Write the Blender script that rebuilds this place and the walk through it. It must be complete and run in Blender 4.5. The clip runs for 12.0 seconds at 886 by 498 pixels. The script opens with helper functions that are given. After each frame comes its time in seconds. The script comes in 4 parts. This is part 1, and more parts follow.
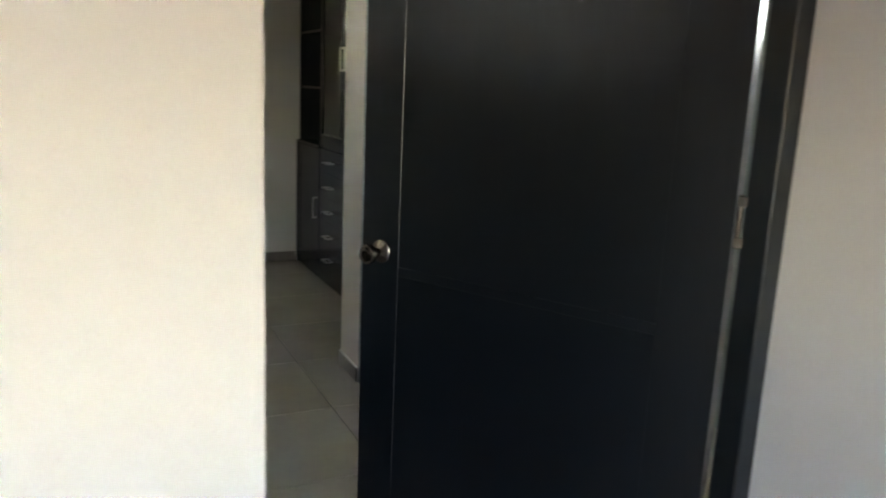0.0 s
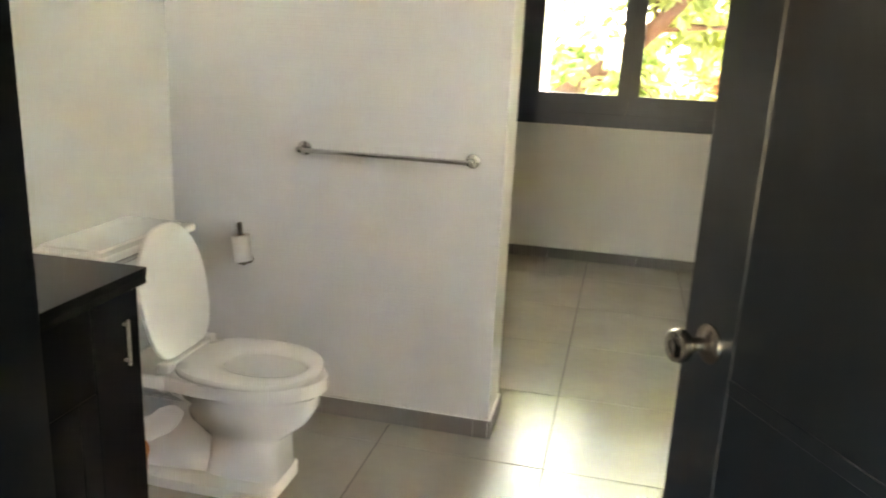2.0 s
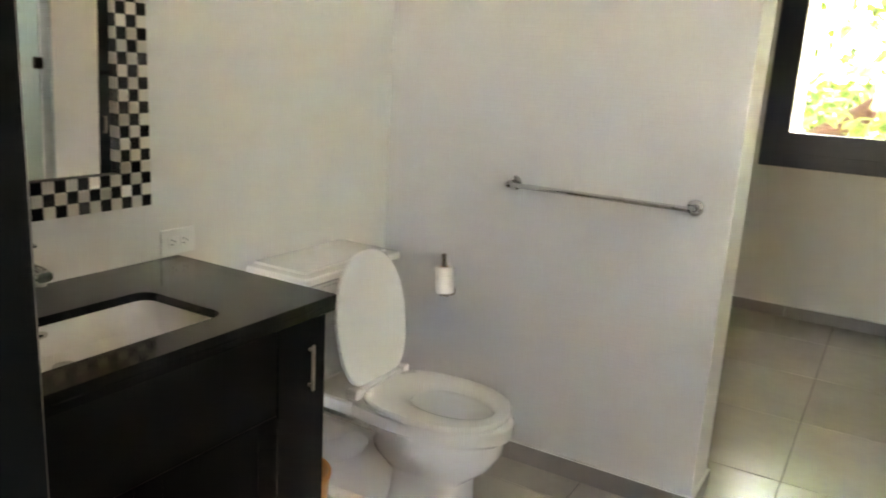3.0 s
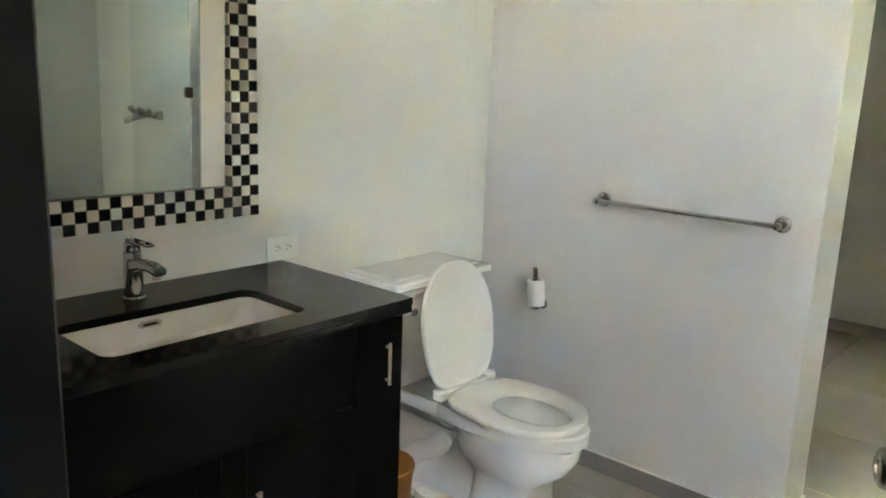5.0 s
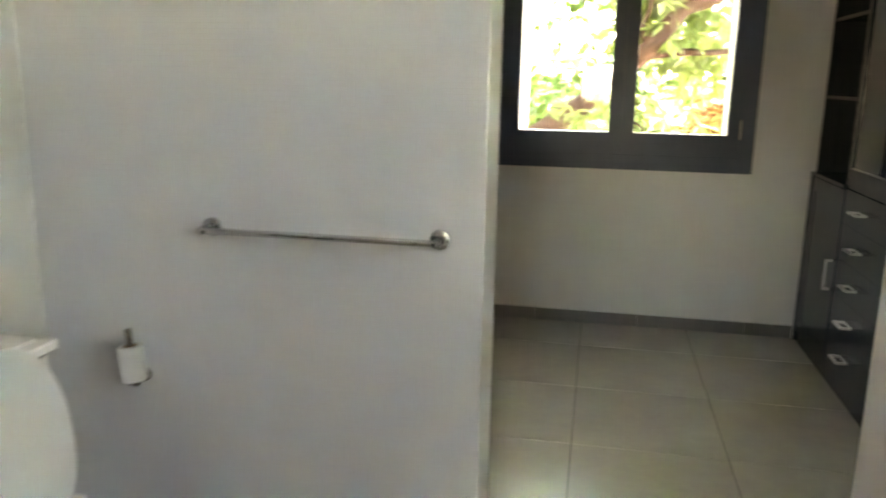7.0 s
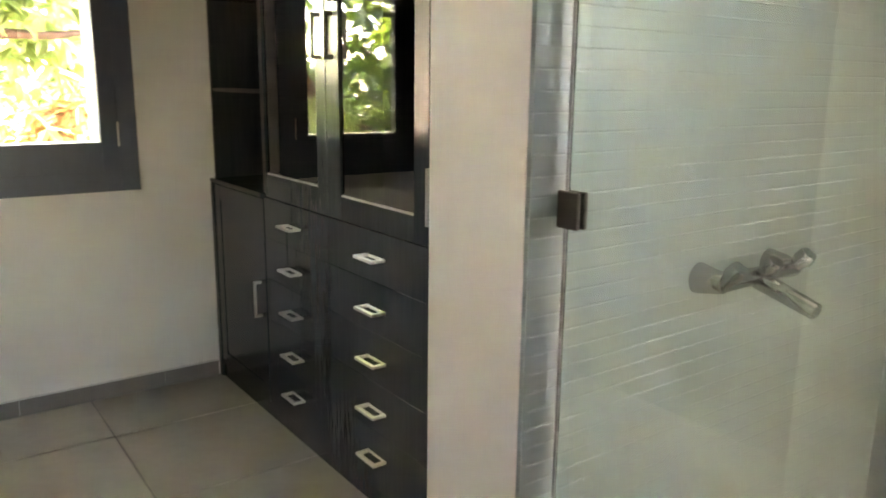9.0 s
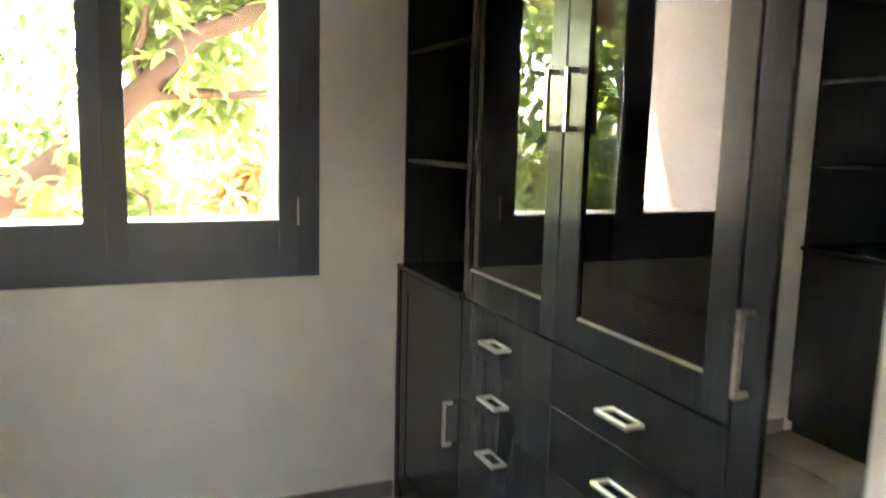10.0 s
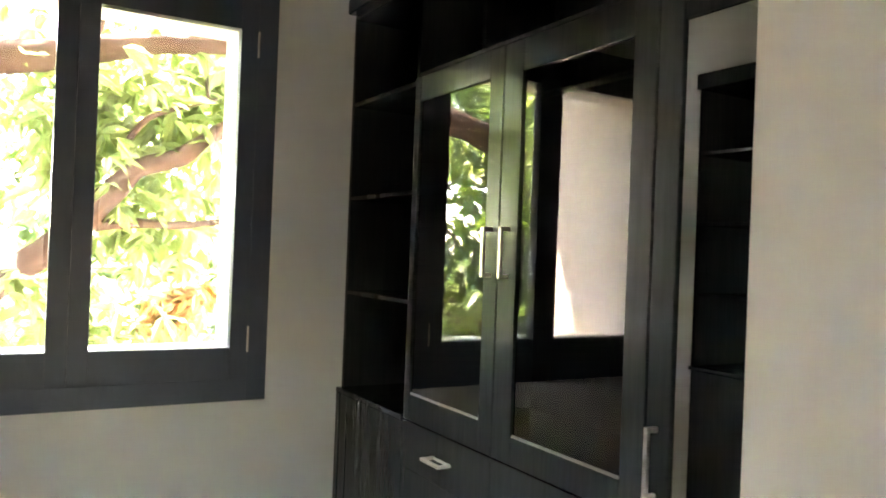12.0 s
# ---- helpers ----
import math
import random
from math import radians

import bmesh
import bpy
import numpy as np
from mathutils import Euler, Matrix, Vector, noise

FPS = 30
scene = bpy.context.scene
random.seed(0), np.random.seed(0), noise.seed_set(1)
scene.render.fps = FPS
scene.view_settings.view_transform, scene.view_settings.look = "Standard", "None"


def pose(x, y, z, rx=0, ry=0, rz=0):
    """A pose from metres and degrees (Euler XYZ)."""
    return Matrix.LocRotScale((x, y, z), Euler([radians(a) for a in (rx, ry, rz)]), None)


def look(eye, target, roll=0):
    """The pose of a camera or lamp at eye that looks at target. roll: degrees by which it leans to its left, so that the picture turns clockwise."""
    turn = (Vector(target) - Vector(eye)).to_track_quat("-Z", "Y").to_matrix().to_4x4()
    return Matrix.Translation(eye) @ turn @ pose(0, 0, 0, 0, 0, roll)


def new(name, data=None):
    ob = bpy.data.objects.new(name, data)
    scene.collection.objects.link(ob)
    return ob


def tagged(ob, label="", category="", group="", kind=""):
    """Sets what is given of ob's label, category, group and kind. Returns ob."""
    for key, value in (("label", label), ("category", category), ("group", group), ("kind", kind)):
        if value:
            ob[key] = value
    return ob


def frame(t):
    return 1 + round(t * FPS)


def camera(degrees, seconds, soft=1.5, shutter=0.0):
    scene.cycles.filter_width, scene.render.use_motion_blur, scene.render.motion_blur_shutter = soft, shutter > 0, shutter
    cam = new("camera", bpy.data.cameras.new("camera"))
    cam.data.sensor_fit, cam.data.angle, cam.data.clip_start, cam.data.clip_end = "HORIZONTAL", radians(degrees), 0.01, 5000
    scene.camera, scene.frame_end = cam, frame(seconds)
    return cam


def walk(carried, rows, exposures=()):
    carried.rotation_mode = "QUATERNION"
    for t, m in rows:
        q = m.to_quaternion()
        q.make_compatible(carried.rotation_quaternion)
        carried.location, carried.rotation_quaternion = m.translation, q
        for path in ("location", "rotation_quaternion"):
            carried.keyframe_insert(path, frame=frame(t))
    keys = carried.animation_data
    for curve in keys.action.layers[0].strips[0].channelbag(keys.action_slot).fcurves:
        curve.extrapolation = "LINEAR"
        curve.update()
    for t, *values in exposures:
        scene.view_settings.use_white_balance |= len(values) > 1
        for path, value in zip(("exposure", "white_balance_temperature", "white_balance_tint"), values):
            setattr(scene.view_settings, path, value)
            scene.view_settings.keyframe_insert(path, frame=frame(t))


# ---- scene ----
cam = camera(59.9, 12.0, soft=1.8, shutter=0.4)
PATH = [
    (0, (0.226, 1.157, 1.41), (1.081, 2.916, 0.993), 2.6),
    (0.2, (0.347, 1.254, 1.4), (1.081, 3.063, 0.965), 2.6),
    (0.5, (0.456, 1.4, 1.41), (1.019, 3.265, 0.957), 2.7),
    (0.7, (0.527, 1.473, 1.418), (0.937, 3.376, 0.959), 2.6),
    (1, (0.630, 1.531, 1.420), (0.789, 3.471, 0.959), 3.2),
    (1.5, (0.739, 1.657, 1.414), (0.570, 3.588, 0.924), 2.9),
    (2, (0.753, 1.799, 1.398), (0.327, 3.685, 0.886), 2.7),
    (2.5, (0.755, 1.940, 1.397), (0.034, 3.736, 0.890), 2.7),
    (3, (0.775, 1.961, 1.399), (-0.203, 3.643, 0.936), 3.4),
    (3.5, (0.925, 1.937, 1.389), (-0.220, 3.519, 0.961), 3.4),
    (5.5, (0.995, 1.964, 1.402), (-0.287, 3.439, 0.979), 2.2),
    (6, (0.822, 2.054, 1.400), (-0.326, 3.635, 0.976), 1.5),
    (6.5, (0.701, 2.245, 1.410), (-0.048, 4.048, 0.978), 0.9),
    (7, (0.634, 2.527, 1.412), (0.255, 4.443, 0.979), 1.0),
    (7.5, (0.568, 2.751, 1.399), (0.590, 4.705, 0.976), 0.8),
    (9.3, (0.61, 3.755, 1.398), (1.801, 5.305, 0.972), 0.7),
    (9.4, (0.623, 3.828, 1.406), (1.771, 5.408, 0.974), 0.5),
    (9.5, (0.629, 3.892, 1.404), (1.727, 5.51, 0.983), 0.9),
    (10, (0.794, 4.259, 1.452), (1.57, 6.078, 1.156), 1.5),
    (10.5, (0.894, 4.505, 1.504), (1.683, 6.335, 1.341), 0.5),
    (11, (0.832, 4.371, 1.546), (1.756, 6.144, 1.498), 1.3),
    (11.5, (0.659, 4.155, 1.546), (1.623, 5.908, 1.56), 2.0),
    (12, (0.524, 4.02, 1.534), (1.532, 5.747, 1.542), 2.2),
]
walk(cam, [(t, look(eye, target, roll)) for t, eye, target, roll in PATH],
     exposures=[(0.0, 6.1, 8100, 17), (0.5, 6.75, 10400, 6), (1.0, 7.45, 10900, 2), (1.5, 7.5, 10400, 14), (2.0, 7.4, 10700, 19), (3.0, 7.3, 10000, 19), (5.5, 7.45, 8800, 14), (6.0, 7.45, 9200, 16),
                (6.5, 7.05, 9300, 16), (7.0, 6.95, 9200, 15), (7.5, 6.88, 9200, 15), (9.4, 7.58, 8900, 22), (10.5, 7.55, 8300, 20), (12.0, 7.38, 8200, 18)])

# ---- world and sun ----
SUN_FROM = Vector((0.90, 0.72, 1.72)).normalized()
world = bpy.data.worlds.new("sky")
scene.world = world
world.use_nodes = True
_n = world.node_tree.nodes
_sky = _n.new("ShaderNodeTexSky")
_sky.sky_type = "NISHITA"
_sky.sun_disc = False
_sky.sun_elevation = math.asin(SUN_FROM.z)
_sky.sun_rotation = math.atan2(SUN_FROM.x, SUN_FROM.y)
world.node_tree.links.new(_sky.outputs[0], _n["Background"].inputs[0])
_n["Background"].inputs[1].default_value = 0.15
sun = new("sun", bpy.data.lights.new("sun", "SUN"))
sun.data.energy, sun.data.angle, sun.data.color = 2.7, radians(0.5), (1.0, 0.95, 0.86)
sun.rotation_euler = SUN_FROM.to_track_quat("Z", "Y").to_euler()


# ---- materials ----
def material(name, color, rough=0.5, metal=0.0, vary=0.06, grain=0.0, scale=40.0, bump=0.0, bump_scale=200.0, ior=1.5, coat=0.0, per_object=0.0,
             rough_vary=0.0, stretch=(1, 1, 1), blotch=3.0):
    """A Principled surface with colour variation at two scales, optional relief and per-object shift."""
    m = bpy.data.materials.new(name)
    m.use_nodes = True
    nt = m.node_tree
    b = nt.nodes["Principled BSDF"]
    b.inputs["Roughness"].default_value = rough
    b.inputs["Metallic"].default_value = metal
    b.inputs["IOR"].default_value = ior
    b.inputs["Coat Weight"].default_value = coat
    tc = nt.nodes.new("ShaderNodeTexCoord")
    mp = nt.nodes.new("ShaderNodeMapping")
    mp.inputs["Scale"].default_value = stretch
    nt.links.new(tc.outputs["Object"], mp.inputs[0])
    if per_object:   # no two pieces are cut from the same spot
        which, spread = nt.nodes.new("ShaderNodeObjectInfo"), nt.nodes.new("ShaderNodeVectorMath")
        spread.operation = "SCALE"
        spread.inputs[0].default_value = (31.0, 47.0, 5.0)
        nt.links.new(which.outputs["Random"], spread.inputs["Scale"])
        nt.links.new(spread.outputs[0], mp.inputs["Location"])
    big, fine = nt.nodes.new("ShaderNodeTexNoise"), nt.nodes.new("ShaderNodeTexNoise")
    big.inputs["Scale"].default_value, fine.inputs["Scale"].default_value = blotch, scale
    big.inputs["Detail"].default_value, fine.inputs["Detail"].default_value = 4, 5
    for t in (big, fine):
        nt.links.new(mp.outputs[0], t.inputs["Vector"])
    add = nt.nodes.new("ShaderNodeMath")
    add.operation = "MULTIPLY_ADD"
    add.inputs[1].default_value = vary
    nt.links.new(big.outputs["Fac"], add.inputs[0])
    add.inputs[2].default_value = 1.0 - vary * 0.5 - grain * 0.5
    add2 = nt.nodes.new("ShaderNodeMath")
    add2.operation = "MULTIPLY_ADD"
    add2.inputs[1].default_value = grain
    nt.links.new(fine.outputs["Fac"], add2.inputs[0])
    nt.links.new(add.outputs[0], add2.inputs[2])
    last = add2
    if per_object:
        info = nt.nodes.new("ShaderNodeObjectInfo")
        add3 = nt.nodes.new("ShaderNodeMath")
        add3.operation = "MULTIPLY_ADD"
        add3.inputs[1].default_value = per_object
        nt.links.new(info.outputs["Random"], add3.inputs[0])
        nt.links.new(add2.outputs[0], add3.inputs[2])
        last = add3
    mix = nt.nodes.new("ShaderNodeVectorMath")
    mix.operation = "SCALE"
    mix.inputs[0].default_value = color
    nt.links.new(last.outputs[0], mix.inputs["Scale"])
    nt.links.new(mix.outputs[0], b.inputs["Base Color"])
    if rough_vary:
        r = nt.nodes.new("ShaderNodeMath")
        r.operation = "MULTIPLY_ADD"
        r.inputs[1].default_value, r.inputs[2].default_value = rough_vary, rough - rough_vary * 0.5
        nt.links.new(big.outputs["Fac"], r.inputs[0])
        nt.links.new(r.outputs[0], b.inputs["Roughness"])
    if bump:
        tex = nt.nodes.new("ShaderNodeTexNoise")
        tex.inputs["Scale"].default_value = bump_scale
        nt.links.new(mp.outputs[0], tex.inputs["Vector"])
        bp = nt.nodes.new("ShaderNodeBump")
        bp.inputs["Strength"].default_value, bp.inputs["Distance"].default_value = bump, 0.002
        nt.links.new(tex.outputs["Fac"], bp.inputs["Height"])
        nt.links.new(bp.outputs[0], b.inputs["Normal"])
    return m


def woven(name, color, rough):
    """Ceramic wall tile pressed with rows of small staggered oblongs, more and less deep from place to place."""
    m = material(name, color, rough, vary=0.06, grain=0.03, scale=60)
    nt = m.node_tree
    tc, sep, com, brick, deep, mul, bp = (nt.nodes.new("ShaderNode" + k) for k in ("TexCoord", "SeparateXYZ", "CombineXYZ", "TexBrick", "TexNoise", "Math", "Bump"))
    nt.links.new(tc.outputs["Object"], sep.inputs[0])
    nt.links.new(sep.outputs["X"], com.inputs["X"])
    nt.links.new(sep.outputs["Z"], com.inputs["Y"])
    nt.links.new(com.outputs[0], brick.inputs["Vector"])
    brick.inputs["Scale"].default_value = 1.0
    brick.inputs["Brick Width"].default_value, brick.inputs["Row Height"].default_value = 0.034, 0.0135
    brick.inputs["Mortar Size"].default_value, brick.inputs["Mortar Smooth"].default_value = 0.0016, 0.7
    deep.inputs["Scale"].default_value, deep.inputs["Detail"].default_value = 5.0, 3
    nt.links.new(tc.outputs["Object"], deep.inputs["Vector"])
    mul.operation = "MULTIPLY"
    nt.links.new(brick.outputs["Fac"], mul.inputs[0])
    nt.links.new(deep.outputs["Fac"], mul.inputs[1])
    bp.invert = True
    bp.inputs["Strength"].default_value, bp.inputs["Distance"].default_value = 0.45, 0.0014
    nt.links.new(mul.outputs[0], bp.inputs["Height"])
    nt.links.new(bp.outputs[0], nt.nodes["Principled BSDF"].inputs["Normal"])
    return m


def banded(name, color, rough, pitch):
    """Glossy wall tile with fine horizontal grooves at a set pitch."""
    m = material(name, color, rough, vary=0.08, grain=0.03, scale=50)
    nt = m.node_tree
    tc, sep, mul, fr, cmp_ = (nt.nodes.new("ShaderNode" + k) for k in ("TexCoord", "SeparateXYZ", "Math", "Math", "MapRange"))
    nt.links.new(tc.outputs["Object"], sep.inputs[0])
    mul.operation, fr.operation = "MULTIPLY", "PINGPONG"
    mul.inputs[1].default_value = 1.0 / pitch
    fr.inputs[1].default_value = 0.5
    nt.links.new(sep.outputs["Z"], mul.inputs[0])
    nt.links.new(mul.outputs[0], fr.inputs[0])
    cmp_.interpolation_type = "SMOOTHSTEP"
    cmp_.inputs["From Min"].default_value, cmp_.inputs["From Max"].default_value = 0.0, 0.09
    nt.links.new(fr.outputs[0], cmp_.inputs["Value"])
    wob, addn = nt.nodes.new("ShaderNodeTexNoise"), nt.nodes.new("ShaderNodeMath")
    wob.inputs["Scale"].default_value = 7.0
    addn.operation = "MULTIPLY_ADD"
    addn.inputs[1].default_value = 0.8
    nt.links.new(tc.outputs["Object"], wob.inputs["Vector"])
    nt.links.new(wob.outputs["Fac"], addn.inputs[0])
    nt.links.new(cmp_.outputs[0], addn.inputs[2])
    bp = nt.nodes.new("ShaderNodeBump")
    bp.inputs["Strength"].default_value, bp.inputs["Distance"].default_value = 0.45, 0.002
    nt.links.new(addn.outputs[0], bp.inputs["Height"])
    nt.links.new(bp.outputs[0], nt.nodes["Principled BSDF"].inputs["Normal"])
    return m


def glass(name, tint, ior=1.5):
    """Clear or tinted glass."""
    m = bpy.data.materials.new(name)
    m.use_nodes = True
    b = m.node_tree.nodes["Principled BSDF"]
    b.inputs["Base Color"].default_value = (*tint, 1)
    b.inputs["Roughness"].default_value = 0.0
    b.inputs["IOR"].default_value = ior
    b.inputs["Transmission Weight"].default_value = 1.0
    return m


def leafy(name, color, through_color):
    m = bpy.data.materials.new(name)
    m.use_nodes = True
    nt = m.node_tree
    b = nt.nodes["Principled BSDF"]
    b.inputs["Roughness"].default_value = 0.4
    geo = nt.nodes.new("ShaderNodeNewGeometry")
    ramp = nt.nodes.new("ShaderNodeMix")
    ramp.data_type = "RGBA"
    ramp.inputs[6].default_value = (*color, 1)
    ramp.inputs[7].default_value = (color[0] * 1.9, color[1] * 1.5, color[2] * 1.1, 1)
    nt.links.new(geo.outputs["Random Per Island"], ramp.inputs[0])
    nt.links.new(ramp.outputs[2], b.inputs["Base Color"])
    tl, mx = nt.nodes.new("ShaderNodeBsdfTranslucent"), nt.nodes.new("ShaderNodeMixShader")
    tl.inputs[0].default_value = (*through_color, 1)
    mx.inputs[0].default_value = 0.4
    nt.links.new(b.outputs[0], mx.inputs[1])
    nt.links.new(tl.outputs[0], mx.inputs[2])
    nt.links.new(mx.outputs[0], nt.nodes["Material Output"].inputs[0])
    return m


PAINT = material("wall_paint", (0.78, 0.77, 0.745), 0.55, vary=0.05, grain=0.02, bump=0.15, bump_scale=120)
CREAM = material("cream_paint", (0.86, 0.79, 0.735), 0.6, vary=0.05, grain=0.02, bump=0.12, bump_scale=150)
HALL = material("hall_paint", (0.665, 0.635, 0.612), 0.6, vary=0.05, grain=0.02, bump=0.12, bump_scale=150)
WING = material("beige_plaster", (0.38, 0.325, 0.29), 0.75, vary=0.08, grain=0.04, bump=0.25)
WHITE = material("white_plaster", (0.8, 0.8, 0.78), 0.7, vary=0.06, grain=0.03, bump=0.2)
CEIL = material("ceiling_paint", (0.8, 0.79, 0.77), 0.8, vary=0.03)
WOVEN = woven("woven_wall_tile", (0.595, 0.585, 0.57), 0.34)
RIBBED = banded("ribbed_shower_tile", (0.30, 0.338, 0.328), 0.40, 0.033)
FLOOR = material("grey_floor_tile", (0.41, 0.38, 0.338), 0.225, vary=0.30, grain=0.12, scale=25, per_object=0.07, rough_vary=0.06, blotch=4.0, ior=1.85)
GROUT = material("grout", (0.11, 0.105, 0.10), 0.85, grain=0.2)
SKIRT = material("grey_skirting_tile", (0.22, 0.208, 0.195), 0.4, vary=0.25, grain=0.1, per_object=0.1)
CAULK = material("white_caulk", (0.75, 0.75, 0.72), 0.6)
ESPRESSO = material("espresso_wood", (0.033, 0.040, 0.041), 0.18, vary=0.5, grain=0.5, scale=14, stretch=(6, 6, 0.5), bump=0.04, bump_scale=30, rough_vary=0.12, ior=1.40)
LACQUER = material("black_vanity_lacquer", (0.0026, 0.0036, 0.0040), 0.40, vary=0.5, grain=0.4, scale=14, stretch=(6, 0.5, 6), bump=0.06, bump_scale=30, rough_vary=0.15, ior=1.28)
DOORWOOD = material("black_door_paint", (0.0034, 0.0058, 0.0082), 0.33, ior=1.6, vary=0.5, grain=0.4, scale=12, stretch=(5, 5, 0.4), rough_vary=0.08)
FRAME = material("charcoal_window_paint", (0.054, 0.072, 0.106), 0.42, vary=0.3, grain=0.2, scale=20, stretch=(3, 3, 1), bump=0.05)
CHROME = material("chrome", (0.58, 0.58, 0.59), 0.08, 1.0, vary=0.04)
WORN = material("worn_nickel", (0.28, 0.25, 0.22), 0.24, 1.0, vary=0.2, grain=0.15, scale=60)
STEEL = material("brushed_nickel", (0.56, 0.53, 0.49), 0.28, 1.0, vary=0.1, grain=0.1, scale=80)
BRONZE = material("dark_nickel", (0.13, 0.115, 0.10), 0.42, 1.0, vary=0.1)
CERAMIC = material("white_ceramic", (0.87, 0.86, 0.85), 0.08, vary=0.03, coat=0.3)
SEAT = material("white_seat_plastic", (0.86, 0.85, 0.835), 0.2, vary=0.03)
PLASTIC = material("white_plastic", (0.86, 0.86, 0.84), 0.35)
WATER = material("still_water", (0.42, 0.44, 0.43), 0.02, vary=0.02, ior=1.33)
PANE_EDGE = material("grey_pane_edge", (0.32, 0.32, 0.32), 0.7, vary=0.1)
DARKHOLE = material("dark_slot", (0.01, 0.01, 0.01), 0.7)
GRANITE = material("black_granite", (0.015, 0.0155, 0.016), 0.11, vary=0.3, grain=0.9, scale=420, rough_vary=0.05, ior=1.42)
MOSAIC_W = material("ivory_mosaic", (0.72, 0.69, 0.62), 0.25, vary=0.1, per_object=0.12)
MOSAIC_B = material("black_mosaic", (0.012, 0.012, 0.013), 0.2, vary=0.2, per_object=0.3)
MIRROR = material("mirror_silver", (0.86, 0.88, 0.87), 0.0, 1.0, vary=0.0)
PANE = glass("window_glass", (0.97, 0.98, 0.97))
SHOWERGLASS = glass("shower_glass", (0.76, 0.88, 0.85))
SMOKED = glass("smoked_glass", (0.30, 0.30, 0.30), 1.58)
PAPER = material("toilet_paper", (0.82, 0.81, 0.79), 0.9, grain=0.05, bump=0.3, bump_scale=300)
BEAD_GLINT = material("painted_bead_glint", (0.22, 0.215, 0.205), 0.45, vary=0.3, grain=0.3, scale=60)
CARD = material("cardboard", (0.35, 0.25, 0.16), 0.9)
ORANGE = material("orange_plastic", (0.66, 0.25, 0.05), 0.4, vary=0.1)
LEAF = leafy("tree_leaf", (0.085, 0.128, 0.048), (0.30, 0.40, 0.13))
FARLEAF = leafy("far_leaf", (0.032, 0.062, 0.015), (0.11, 0.18, 0.026))
DRYLEAF = leafy("dry_leaf", (0.24, 0.14, 0.06), (0.35, 0.2, 0.08))
BARK = material("bark", (0.055, 0.033, 0.025), 0.95, ior=1.15, vary=0.5, grain=0.5, scale=18, bump=0.8, bump_scale=25)
GROUND = material("garden_soil", (0.12, 0.10, 0.06), 0.95, vary=0.5, grain=0.4)
FACADE = material("white_facade", (0.42, 0.40, 0.37), 0.8, vary=0.1)


# ---- mesh helpers ----
def part(name, bm, mat, parent=None, label="", smooth=False):
    me = bpy.data.meshes.new(name)
    bm.to_mesh(me)
    bm.free()
    me.materials.append(mat)
    if smooth:
        for p in me.polygons:
            p.use_smooth = True
        me.set_sharp_from_angle(angle=radians(38))
    ob = new(name, me)
    ob.parent = parent
    if label:
        tagged(ob, label)
    return ob


def thing(name, at, label, category, group="", kind=""):
    e = new(name)
    e.location = at
    e.empty_display_size = 0.05
    return tagged(e, label, category, group, kind)


def rel(ob):
    """Shift a part's mesh so that the world numbers it was built with hold under its parent."""
    p, o = ob.parent, Vector((0, 0, 0))
    while p:
        o += p.location
        p = p.parent
    ob.data.transform(Matrix.Translation(-o))
    return ob


def box(x0, x1, y0, y1, z0, z1, bevel=0.0, bm=None, seg=1):
    b = bmesh.new()
    bmesh.ops.create_cube(b, size=1, matrix=Matrix.Translation(((x0 + x1) / 2, (y0 + y1) / 2, (z0 + z1) / 2)) @ Matrix.Diagonal((x1 - x0, y1 - y0, z1 - z0, 1)))
    if bevel:
        bmesh.ops.bevel(b, geom=b.edges[:], offset=bevel, segments=seg, affect="EDGES", profile=0.5)
    if bm is None:
        return b
    join(bm, b)
    return bm


def join(bm, other):
    me = bpy.data.meshes.new("tmp")
    other.to_mesh(me)
    other.free()
    bm.from_mesh(me)
    bpy.data.meshes.remove(me)
    return bm


def tube(p, q, r0, r1=None, seg=16, bm=None, bevel=0.0):
    """A capped, tapered cylinder from p to q."""
    b = bmesh.new()
    p, q = Vector(p), Vector(q)
    d = q - p
    m = Matrix.Translation((p + q) / 2) @ d.to_track_quat("Z", "Y").to_matrix().to_4x4()
    bmesh.ops.create_cone(b, cap_ends=True, segments=seg, radius1=r0, radius2=r0 if r1 is None else r1, depth=d.length, matrix=m)
    if bevel:
        rim = [e for e in b.edges if len(e.link_faces) == 2 and any(len(f.verts) > 4 for f in e.link_faces)]
        bmesh.ops.bevel(b, geom=rim, offset=bevel, segments=2, affect="EDGES", profile=0.5)
    if bm is None:
        return b
    return join(bm, b)


def loft(rings, cap0=True, cap1=True, closed=True):
    """A skin over rings of equally many points."""
    b = bmesh.new()
    vs = [[b.verts.new(p) for p in ring] for ring in rings]
    n = len(vs[0])
    for a, c in zip(vs, vs[1:]):
        for i in range(n if closed else n - 1):
            j = (i + 1) % n
            b.faces.new((a[i], a[j], c[j], c[i]))
    if cap0:
        b.faces.new(vs[0][::-1])
    if cap1:
        b.faces.new(vs[-1])
    bmesh.ops.recalc_face_normals(b, faces=b.faces[:])
    return b


def oval(cx, cy, ax, ay, z, n=32, power=2.0, egg=0.0):
    """A superellipse ring; egg narrows it towards +x."""
    pts = []
    for i in range(n):
        a = 2 * math.pi * i / n
        c, s = math.cos(a), math.sin(a)
        x = math.copysign(abs(c) ** (2 / power), c)
        y = math.copysign(abs(s) ** (2 / power), s)
        pts.append((cx + ax * x, cy + ay * y * (1 - egg * (x + 1) * 0.5), z))
    return pts


